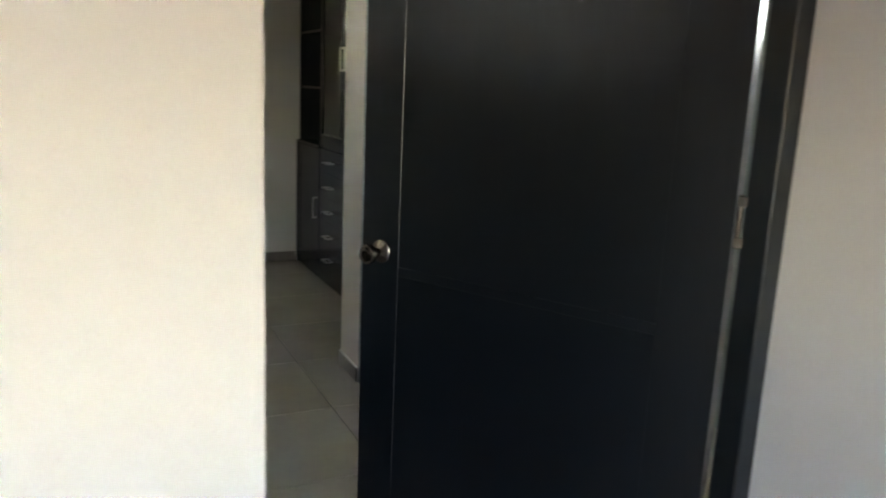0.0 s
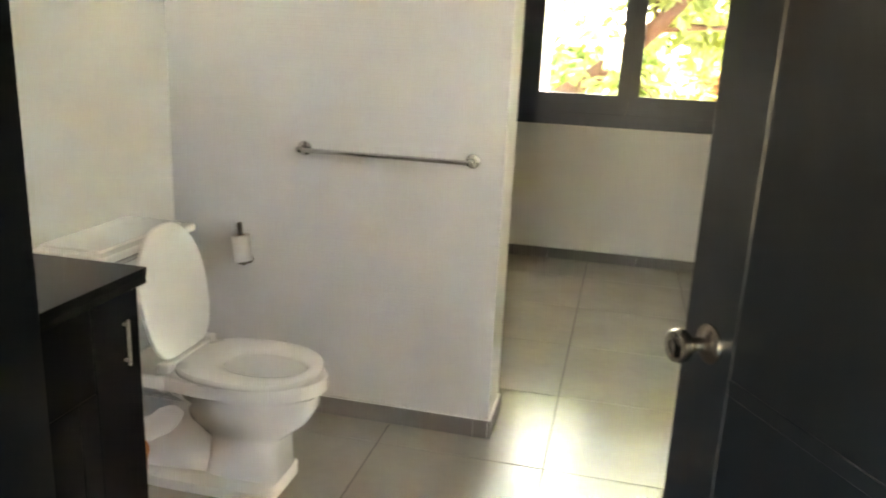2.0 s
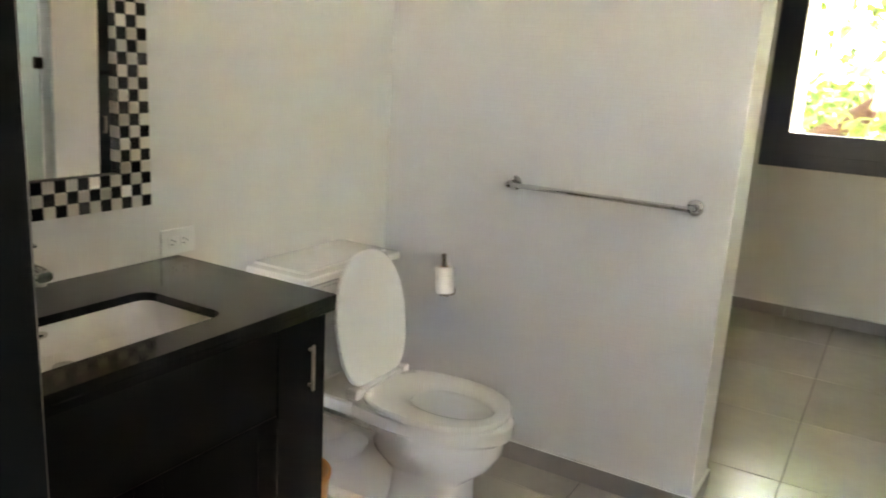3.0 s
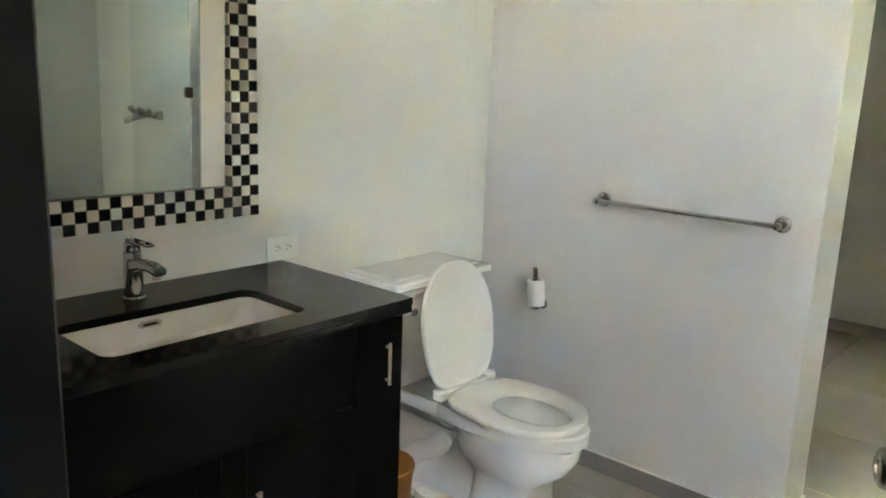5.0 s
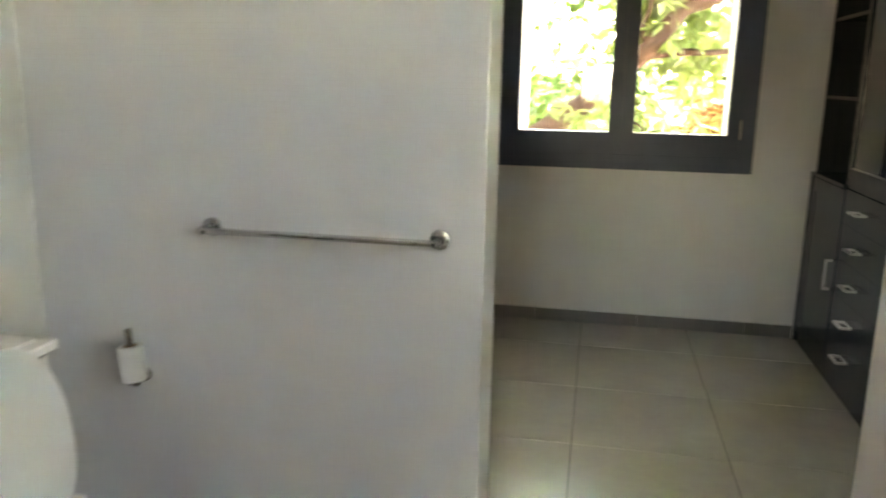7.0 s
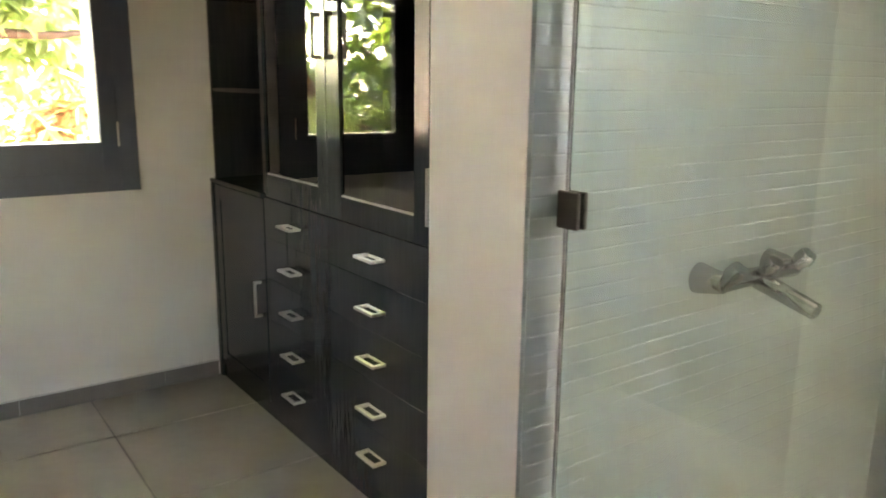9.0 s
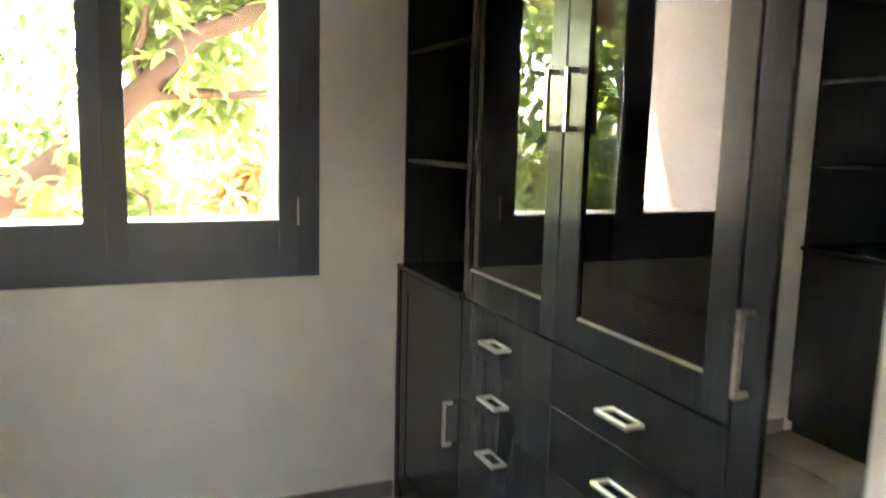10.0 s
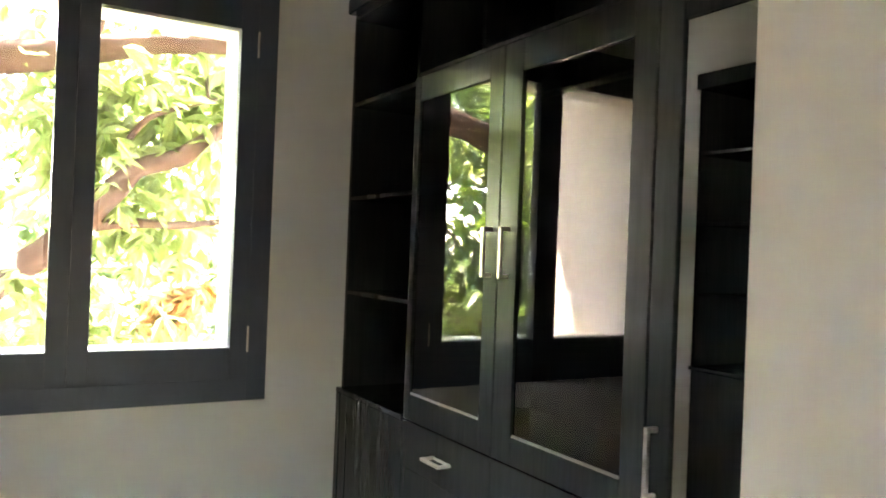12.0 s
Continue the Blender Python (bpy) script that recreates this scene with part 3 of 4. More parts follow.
def basin():
    t = thing("sink", ((SX0 + SX1) / 2, (SY0 + SY1) / 2, 0.7), "white ceramic rectangular undermount sink in the stone top", "sink")
    rings = []
    for inset, z, r in ((-0.012, 0.8325, 0.045), (-0.004, 0.8322, 0.04), (-0.002, 0.829, 0.035), (0.004, 0.80, 0.04), (0.014, 0.772, 0.05), (0.040, 0.757, 0.06), (0.085, 0.753, 0.03)):
        rings.append(rounded(SX0 + inset, SX1 - inset, SY0 + inset, SY1 - inset, r, z))
    bm = loft(rings, cap0=False)
    rel(part("bowl", bm, CERAMIC, t, smooth=True))
    cx, cy = -0.590, 2.83
    bm = tube((cx, cy, 0.752), (cx, cy, 0.758), 0.031, 0.029, 24, bevel=0.002)
    tube((cx, cy, 0.757), (cx, cy, 0.772), 0.022, 0.025, 24, bm=bm, bevel=0.004)
    rel(part("drain", bm, CHROME, t, "raised round chrome drain"))

    def slot(half_y, half_z, x0, x1):
        angles = [2 * math.pi * i / 20 for i in range(20)]
        return loft([[(x, 2.817 + half_y * math.copysign(abs(math.cos(a)) ** 0.6, math.cos(a)), 0.814 + half_z * math.sin(a)) for a in angles] for x in (x0, x1)])

    ring = rel(part("overflow", slot(0.030, 0.0095, SX0 - 0.004, SX0 + 0.0025), STEEL, t, "oval metal overflow ring"))
    rel(part("overflow_slot", slot(0.020, 0.0035, SX0, SX0 + 0.003), DARKHOLE, ring, "dark overflow slot"))


basin()


def faucet():
    fx, fy, z = -0.765, 2.829, 0.853
    t = thing("faucet", (fx, fy, z), "chrome single-lever basin faucet on the stone top", "faucet")
    prof = [(0.0, 0.027), (0.006, 0.027), (0.010, 0.0235), (0.10, 0.0225), (0.118, 0.0215), (0.122, 0.017)]
    rings = [[(fx + r * math.cos(a), fy + r * math.sin(a), z + h) for a in [2 * math.pi * i / 24 for i in range(24)]] for h, r in prof]
    rel(part("body", loft(rings), CHROME, t, smooth=True))
    sp = []
    for k, (dx, dz, w, h) in enumerate(((0.0, 0.085, 0.019, 0.018), (0.05, 0.097, 0.018, 0.014), (0.10, 0.098, 0.018, 0.011), (0.128, 0.092, 0.017, 0.010))):
        sp.append([(fx + dx, fy + w * math.copysign(abs(math.cos(a)) ** 0.6, math.cos(a)), z + dz + h * math.copysign(abs(math.sin(a)) ** 0.6, math.sin(a))) for a in [2 * math.pi * i / 16 for i in range(16)]])
    rel(part("spout", loft(sp), CHROME, t, smooth=True))
    rel(part("aerator", tube((fx + 0.112, fy, z + 0.072), (fx + 0.112, fy, z + 0.086), 0.011, seg=16), STEEL, t))
    rings = [[(fx + r * math.cos(a), fy + r * math.sin(a), z + h) for a in [2 * math.pi * i / 24 for i in range(24)]] for h, r in ((0.1225, 0.019), (0.125, 0.0205), (0.141, 0.0200), (0.145, 0.016))]
    rel(part("lever_hub", loft(rings), CHROME, t, smooth=True))
    rel(part("lever", box(fx - 0.014, fx + 0.090, fy - 0.012, fy + 0.012, z + 0.1445, z + 0.1515, 0.0025), CHROME, t))


faucet()


def wall_mirror():
    y0, y1, z0, u, n, m = 2.268, 3.262, 1.007, 0.02922, 34, 36
    t = thing("wall_mirror", (XL, (y0 + y1) / 2, z0), "wall mirror framed with black and ivory checkered mosaic", "mirror")
    x = XL + 0.019
    z1 = z0 + m * u
    bm = box(XL, x, y0, y1, z0, z0 + 3 * u)
    box(XL, x, y0, y1, z1 - 3 * u, z1, bm=bm)
    box(XL, x, y0, y0 + 3 * u, z0 + 3 * u, z1 - 3 * u, bm=bm)
    box(XL, x, y1 - 3 * u, y1, z0 + 3 * u, z1 - 3 * u, bm=bm)
    rel(part("frame_backing", bm, GROUT, t))
    hy, hz = (y1 - y0) / 2 - 3 * u, (z1 - z0) / 2 - 3 * u
    g = part("glass", box(-0.002, 0.0, -hy, hy, -hz, hz), MIRROR, t)
    g.location = Vector((XL + 0.0125, (y0 + y1) / 2, (z0 + z1) / 2)) - t.location
    g.rotation_euler = (0, radians(1.1), radians(-0.4))   # hangs a little out of true
    meshes = {}
    for col, mat in ((0, MOSAIC_B), (1, MOSAIC_W)):
        me = bpy.data.meshes.new("mosaic_tile")
        bm = box(0, 0.006, -0.0139, 0.0139, -0.0139, 0.0139, 0.0012)
        bm.to_mesh(me)
        bm.free()
        me.materials.append(mat)
        meshes[col] = me
    rest = [bmesh.new(), bmesh.new()]
    for i in range(n):
        for j in range(m):
            if 3 <= i < n - 3 and 3 <= j < m - 3:
                continue
            col = (i + j) % 2
            p = Vector((x, y1 - (i + 0.5) * u, z0 + (j + 0.5) * u))
            if i < 3 or j < 3:
                ob = new("mosaic_tile", meshes[col])
                ob.parent = t
                ob.location = p - t.location
            else:
                box(p.x, p.x + 0.006, p.y - 0.0139, p.y + 0.0139, p.z - 0.0139, p.z + 0.0139, bm=rest[col])
    # the frame's inner return, tiled like its face
    yr = y1 - 3 * u
    for j in range(3, m - 3):
        col = (3 + j) % 2
        zc = z0 + (j + 0.5) * u
        box(XL + 0.0085, x + 0.0055, yr - 0.003, yr - 0.0002, zc - 0.0139, zc + 0.0139, bm=rest[col])
    for bm, mat, nm in zip(rest, (MOSAIC_B, MOSAIC_W), ("black_mosaic", "ivory_mosaic")):
        tagged(rel(part(nm, bm, mat, t)), kind="stuff")


wall_mirror()


def outlet():
    yc, zc = 3.360, 0.893
    t = thing("wall_outlet", (XL, yc, zc), "white plastic double outlet above the vanity top", "outlet")
    rel(part("plate", box(XL, XL + 0.006, yc - 0.058, yc + 0.058, zc - 0.036, zc + 0.036, 0.002), PLASTIC, t))
    for s in (-1, 1):
        y = yc + s * 0.020
        f = rel(part("socket", box(XL + 0.006, XL + 0.008, y - 0.016, y + 0.016, zc - 0.014, zc + 0.014, 0.0008), PLASTIC, t))
        bm = box(XL + 0.008, XL + 0.0085, y - 0.007, y - 0.0005, zc + 0.005, zc + 0.007)
        box(XL + 0.008, XL + 0.0085, y - 0.008, y - 0.0005, zc - 0.008, zc - 0.006, bm=bm)
        box(XL + 0.008, XL + 0.0085, y + 0.005, y + 0.009, zc - 0.002, zc + 0.002, bm=bm)
        rel(part("slots", bm, DARKHOLE, f))


outlet()


# ---- toilet ----
def toilet():
    cy, ct = 3.843, 3.866
    t = thing("toilet", (-0.45, cy, 0), "white ceramic two-piece toilet with its seat lid raised", "toilet")
    # pedestal and bowl as one casting
    secs = [  # centre x, half length, half width, z, squareness
        (-0.395, 0.232, 0.128, 0.0, 7), (-0.395, 0.232, 0.128, 0.034, 7), (-0.392, 0.222, 0.118, 0.044, 6), (-0.290, 0.124, 0.100, 0.058, 5),
        (-0.285, 0.116, 0.095, 0.13, 5), (-0.283, 0.118, 0.096, 0.185, 4), (-0.282, 0.150, 0.115, 0.208, 3), (-0.280, 0.192, 0.145, 0.245, 2.5), (-0.279, 0.215, 0.163, 0.29, 2.3),
        (-0.285, 0.226, 0.170, 0.335, 2.2), (-0.300, 0.258, 0.172, 0.348, 2.2), (-0.323, 0.290, 0.179, 0.353, 2.2), (-0.323, 0.290, 0.180, 0.390, 2.2), (-0.323, 0.285, 0.175, 0.396, 2.2)]
    rings = [oval(cx, cy, a, w, z, 44, p, egg=0.16 if z > 0.2 else 0.0) for cx, a, w, z, p in secs]
    rings.append(oval(-0.245, cy, 0.150, 0.112, 0.396, 44, 2.1, egg=0.1))
    rings.append(oval(-0.245, cy, 0.142, 0.105, 0.36, 44, 2.1, egg=0.1))
    rings.append(oval(-0.255, cy, 0.118, 0.086, 0.29, 44, 2.0))
    rings.append(oval(-0.265, cy, 0.085, 0.062, 0.225, 44, 2.0))
    rings.append(oval(-0.275, cy, 0.05, 0.04, 0.20, 44, 2.0))
    rel(part("bowl", loft(rings), CERAMIC, t, smooth=True))
    water = oval(-0.262, cy, 0.098, 0.071, 0.25, 32, 2.0)
    rel(part("water", loft([water, [(x, y, z + 0.001) for x, y, z in water]]), WATER, t, "still clear water"))
    # rear deck and back foot under the tank
    bm = loft([rounded(-0.865, -0.47, cy - w, cy + w, 0.05, z) for w, z in ((0.115, 0.315), (0.135, 0.335), (0.150, 0.352), (0.152, 0.388), (0.147, 0.395))])
    rel(part("deck", bm, CERAMIC, t, smooth=True))
    bm = loft([rounded(x0, -0.36, cy - w, cy + w, 0.04, z) for x0, w, z in ((-0.72, 0.105, 0.0), (-0.72, 0.105, 0.03), (-0.72, 0.085, 0.045), (-0.75, 0.088, 0.20), (-0.80, 0.105, 0.26), (-0.85, 0.140, 0.318))])
    rel(part("back_foot", bm, CERAMIC, t, smooth=True))
    # trapway bulges on both flanks
    for s in (-1, 1):
        pts = [(-0.47, 0.125, 0.33), (-0.50, 0.112, 0.27), (-0.555, 0.100, 0.205), (-0.62, 0.094, 0.165), (-0.665, 0.092, 0.125), (-0.685, 0.092, 0.06), (-0.69, 0.092, 0.0)]
        rings = []
        for k, (x, y, z) in enumerate(pts):
            a = pts[max(k - 1, 0)]
            c = pts[min(k + 1, len(pts) - 1)]
            d = Vector((c[0] - a[0], 0, c[2] - a[2])).normalized()
            nrm = Vector((-d.z, 0, d.x))
            rings.append([(x + nrm.x * 0.05 * math.cos(q), cy + s * (y - 0.03 + 0.038 * math.sin(q)), z + nrm.z * 0.05 * math.cos(q)) for q in [2 * math.pi * i / 18 for i in range(18)]])
        rel(part("trapway", loft(rings), CERAMIC, t, smooth=True))
        rel(part("bolt_cap", tube((-0.56, cy + s * 0.112, 0.0), (-0.56, cy + s * 0.112, 0.045), 0.014, 0.009, 14, bevel=0.003), CERAMIC, t, smooth=True))
    # tank with a moulded lid
    bm = loft([rounded(-0.862, xf, ct - w, ct + w, 0.03, z) for xf, w, z in ((-0.665, 0.195, 0.397), (-0.660, 0.200, 0.412), (-0.650, 0.212, 0.683), (-0.645, 0.216, 0.696), (-0.645, 0.216, 0.718))])
    tank = rel(part("tank", bm, CERAMIC, t))
    bm = loft([rounded(-0.868, xf, ct - w, ct + w, q, z) for xf, w, q, z in ((-0.646, 0.217, 0.03, 0.719), (-0.640, 0.222, 0.03, 0.724), (-0.632, 0.230, 0.028, 0.735), (-0.622, 0.241, 0.020, 0.744),
                                                                            (-0.616, 0.248, 0.014, 0.748), (-0.616, 0.248, 0.014, 0.766), (-0.621, 0.243, 0.012, 0.771), (-0.650, 0.216, 0.010, 0.773), (-0.655, 0.211, 0.010, 0.780))])
    rel(part("tank_lid", bm, CERAMIC, t))
    rel(part("flush_lever", tube((-0.622, ct - 0.16, 0.670), (-0.618, ct - 0.235, 0.663), 0.0075, 0.010, 14, bevel=0.003), CERAMIC, tank, "white lever grip"))
    rel(part("lever_boss", tube((-0.66, ct - 0.16, 0.670), (-0.610, ct - 0.16, 0.670), 0.018, 0.014, 18, bevel=0.003), CHROME, tank, "chrome lever boss", smooth=True))
    def cover(cx, front, back, half, z):
        """An egg-shaped outline with a nearly straight, narrower back edge."""
        pts = []
        for q in [2 * math.pi * k / n for k in range(n)]:
            c, w = abs(math.cos(q)), math.sin(q)
            e = 2 / 2.2 if math.cos(q) >= 0 else 2 / 5.5
            y = half * math.copysign(abs(w) ** e, w)
            pts.append((cx + front * c ** e, y, z) if math.cos(q) >= 0 else (cx - back * c ** e, y * (1 - 0.24 * c ** (2 * e) + 0.10 * max(0.0, c ** (2 * e) - 0.72)), z))
        return pts

    # seat ring
    n = 56
    prof = [(0.03, 0.3995), (0.008, 0.402), (0.0, 0.406), (0.004, 0.413), (0.05, 0.419), (0.3, 0.422), (0.7, 0.421), (0.93, 0.415), (1.0, 0.408), (1.0, 0.3995), (0.03, 0.3995)]
    o = [(x, cy + y, z) for x, y, z in cover(-0.285, 0.232, 0.203, 0.180, 0)]
    i_ = oval(-0.232, cy, 0.132, 0.093, 0, n, 2.1, egg=0.08)
    rings = [[(a[0] + (c[0] - a[0]) * f, a[1] + (c[1] - a[1]) * f, z) for a, c in zip(o, i_)] for f, z in prof]
    rel(part("seat", loft(rings, cap0=False, cap1=False), SEAT, t, smooth=True))
    # lid, raised and leaning towards the tank
    rings = []
    for inset, th in ((0.004, 0.0), (0.0, 0.004), (0.0, 0.012), (0.006, 0.016), (0.05, 0.018)):
        rings.append(cover(0.195, 0.223 - inset, 0.191 - inset, 0.178 - inset, th))
    lid = loft(rings)
    m = Matrix.Translation((-0.498, cy, 0.420)) @ Matrix.Rotation(radians(-99.5), 4, "Y")
    bmesh.ops.transform(lid, matrix=m, verts=lid.verts)
    rel(part("seat_lid", lid, SEAT, t, "raised white seat lid", smooth=True))
    rel(part("seat_bridge", box(-0.514, -0.487, cy - 0.125, cy + 0.125, 0.398, 0.420, 0.006, seg=2), SEAT, t, smooth=True))
    for s in (-1, 1):
        rel(part("seat_hinge", box(-0.520, -0.480, cy + s * 0.128 - 0.017, cy + s * 0.128 + 0.017, 0.398, 0.434, 0.008, seg=3), SEAT, t, smooth=True))
    t.location.x -= 0.024   # set a little back towards the wall


toilet()


# ---- wall fittings ----
def towel_bar():
    xl, xr, z = -0.345, 0.266, 1.022
    t = thing("towel_bar", ((xl + xr) / 2, YP, z), "chrome towel bar on round wall brackets", "towel bar")
    rel(part("rod", tube((xl - 0.012, YP - 0.055, z), (xr + 0.012, YP - 0.055, z), 0.0085, seg=16, bevel=0.002), CHROME, t, smooth=True))
    for x in (xl, xr):
        bm = tube((x, YP, z), (x, YP - 0.010, z), 0.0265, 0.025, 24, bevel=0.002)
        tube((x, YP - 0.009, z), (x, YP - 0.064, z), 0.0115, 0.0115, 18, bm=bm, bevel=0.003)
        rel(part("bracket", bm, CHROME, t, smooth=True))


towel_bar()


def paper_holder():
    x, y = -0.560, 4.290
    t = thing("paper_holder", (x, YP, 0.6), "nickel upright toilet paper holder on the wall", "paper holder")
    bm = tube((x - 0.012, YP, 0.590), (x - 0.012, YP - 0.010, 0.590), 0.021, 0.019, 22, bevel=0.002)
    tube((x - 0.012, YP - 0.009, 0.590), (x - 0.012, y, 0.590), 0.008, seg=14, bm=bm)
    tube((x - 0.018, y, 0.590), (x + 0.010, y, 0.590), 0.008, seg=14, bm=bm)
    rel(part("arm", bm, WORN, t, smooth=True))
    rel(part("post", tube((x + 0.002, y, 0.582), (x - 0.014, y, 0.742), 0.0095, seg=16, bevel=0.002), WORN, t, smooth=True))
    r = thing("toilet_roll", (x, y, 0.6), "half-used white toilet paper roll on its holder", "toilet roll")
    r.rotation_euler = (0, radians(-5.7), 0)   # leans with its post
    n = 32
    rr, ri = 0.032, 0.018
    prof = [(ri, 0.599), (rr, 0.599), (rr + 0.001, 0.602), (rr + 0.001, 0.692), (rr, 0.695), (ri, 0.695), (ri, 0.599)]
    rel(part("paper", loft([[(x + q * math.cos(a), y + q * math.sin(a), z) for a in [2 * math.pi * i / n for i in range(n)]] for q, z in prof], False, False), PAPER, r, smooth=False))
    rel(part("core", loft([[(x + q * math.cos(a), y + q * math.sin(a), z) for a in [2 * math.pi * i / n for i in range(n)]] for q, z in ((0.0175, 0.598), (0.0175, 0.6965), (0.016, 0.6965), (0.016, 0.598), (0.0175, 0.598))], False, False), CARD, r))


paper_holder()


def bucket():
    x, y = -0.585, 3.512
    t = thing("plastic_bin", (x, y, 0), "small orange plastic bin beside the toilet", "bin")
    prof = [(0.0, 0.085), (0.005, 0.09), (0.205, 0.104), (0.22, 0.110), (0.23, 0.108), (0.23, 0.101), (0.02, 0.085), (0.012, 0.01)]
    rel(part("body", loft([[(x + r * math.cos(a), y + r * math.sin(a), z) for a in [2 * math.pi * i / 32 for i in range(32)]] for z, r in prof]), ORANGE, t, smooth=True))


bucket()


# ---- shower ----
def shower():
    gx = 1.463
    g = thing("shower_screen", (gx, 3.6, 0), "clear fixed glass shower screen clamped to the wall end", "shower screen")
    p = rel(part("pane", box(gx - 0.004, gx + 0.004, 2.822, 4.405, 0.005, 2.05, 0.001), SHOWERGLASS, g))
    p.visible_shadow = False
    bm = box(gx - 0.014, gx - 0.0052, 4.374, 4.420, 1.172, 1.232, 0.002)
    box(gx + 0.0052, gx + 0.014, 4.374, 4.420, 1.172, 1.232, 0.002, bm=bm)
    rel(part("clamp", bm, BRONZE, g, "square nickel glass clamp"))
    # Added strip that draws the dark line of the pane's bare glass edge.
    rel(part("edge_strip", box(gx - 0.005, gx + 0.005, 4.4055, 4.4115, 0.005, 2.05, 0.001), PANE_EDGE, g, "grey strip added for the pane's edge line"))
    g2 = thing("shower_door", (gx, 2.5, 0), "clear frameless glass shower door beside the screen", "shower door")
    p = rel(part("pane", box(gx - 0.004, gx + 0.004, 2.205, 2.814, 0.02, 2.05, 0.001), SHOWERGLASS, g2))
    p.visible_shadow = False
    v = thing("shower_valve", (2.1, 4.43, 1.0), "chrome three-handle shower valve on the tiled wall", "shower valve")
    bm = tube((1.845, 4.375, 1.03), (2.10, 4.375, 1.03), 0.018, seg=16, bevel=0.003)
    for x in (1.853, 2.09):
        tube((x, 4.43, 1.03), (x, 4.37, 1.03), 0.032, 0.02, 20, bm=bm, bevel=0.002)
    rel(part("body", bm, CHROME, v, smooth=True))
    for x in (1.853, 1.970, 2.09):
        bm = tube((x, 4.372, 1.03), (x, 4.352, 1.052), 0.014, 0.014, 16)
        tube((x, 4.356, 1.048), (x, 4.340, 1.068), 0.021, 0.017, 16, bm=bm, bevel=0.003)
        rel(part("handle", bm, CHROME, v, smooth=True))
    rel(part("spout", tube((1.97, 4.375, 1.022), (1.97, 4.25, 0.985), 0.020, 0.017, 16, bevel=0.003), CHROME, v, smooth=True))


shower()

# ---- garden ----
def limb(points, r0, r1, name, parent, seg=12):
    """A bent, knotty, tapering limb through the given points."""
    pts = []
    for a, c in zip(points, points[1:]):
        for k in range(6):
            pts.append(Vector(a).lerp(Vector(c), k / 6))
    pts.append(Vector(points[-1]))
    for _ in range(3):
        pts = [pts[0]] + [(a + 2 * m + c) / 4 for a, m, c in zip(pts, pts[1:], pts[2:])] + [pts[-1]]
    rings = []
    side = Vector((0.3, 0.9, 0.2))
    for k, p in enumerate(pts):
        d = (pts[min(k + 1, len(pts) - 1)] - pts[max(k - 1, 0)]).normalized()
        u = d.cross(side).normalized()
        w = d.cross(u)
        r = r0 + (r1 - r0) * k / (len(pts) - 1)
        rings.append([p + (u * math.cos(q) + w * math.sin(q)) * r * (1 + 0.22 * noise.noise(p * 7 + Vector((math.cos(q), math.sin(q), 0)))) for q in [2 * math.pi * i / seg for i in range(seg)]])
    rel(part(name, loft(rings), BARK, parent, smooth=True))
    return pts


def leaves(centres, count, spread, size, rng, name, mat, parent):
    """Many folded, pointed leaves that hang in sprays round the given centres."""
    verts, faces = [], []
    for _ in range(count):
        c = centres[rng.randrange(len(centres))]
        base = Vector(c) + Vector((rng.gauss(0, spread), rng.gauss(0, spread), rng.gauss(0, spread * 0.8)))
        turn = rng.uniform(0, 2 * math.pi)
        for _k in range(rng.randint(3, 6)):
            a = turn + rng.uniform(-1.3, 1.3)
            d = Vector((math.cos(a), math.sin(a), rng.uniform(-1.3, 0.35))).normalized()
            side = d.cross(Vector((rng.gauss(0, 0.5), rng.gauss(0, 0.5), 1))).normalized()
            up = side.cross(d)
            ln = size * rng.uniform(0.6, 1.25)
            w = ln * rng.uniform(0.15, 0.22)
            i = len(verts)
            droop = up * ln
            verts += [base, base + d * ln * 0.28 + side * w * 0.85 + up * w * 0.35, base + d * ln * 0.62 + side * w * 0.9 + up * w * 0.3 - droop * 0.04, base + d * ln - droop * 0.15,
                      base + d * ln * 0.62 - side * w * 0.9 + up * w * 0.3 - droop * 0.04, base + d * ln * 0.28 - side * w * 0.85 + up * w * 0.35, base + d * ln * 0.45 - droop * 0.02]
            faces += [(i, i + 1, i + 6), (i + 1, i + 2, i + 6), (i + 2, i + 3, i + 6), (i + 3, i + 4, i + 6), (i + 4, i + 5, i + 6), (i + 5, i, i + 6)]
    o = Vector((0, 0, 0)) if parent is None else Vector(parent.location)
    me = bpy.data.meshes.new(name)
    me.from_pydata([v - o for v in verts], [], faces)
    me.materials.append(mat)
    ob = new(name, me)
    ob.parent = parent
    return ob


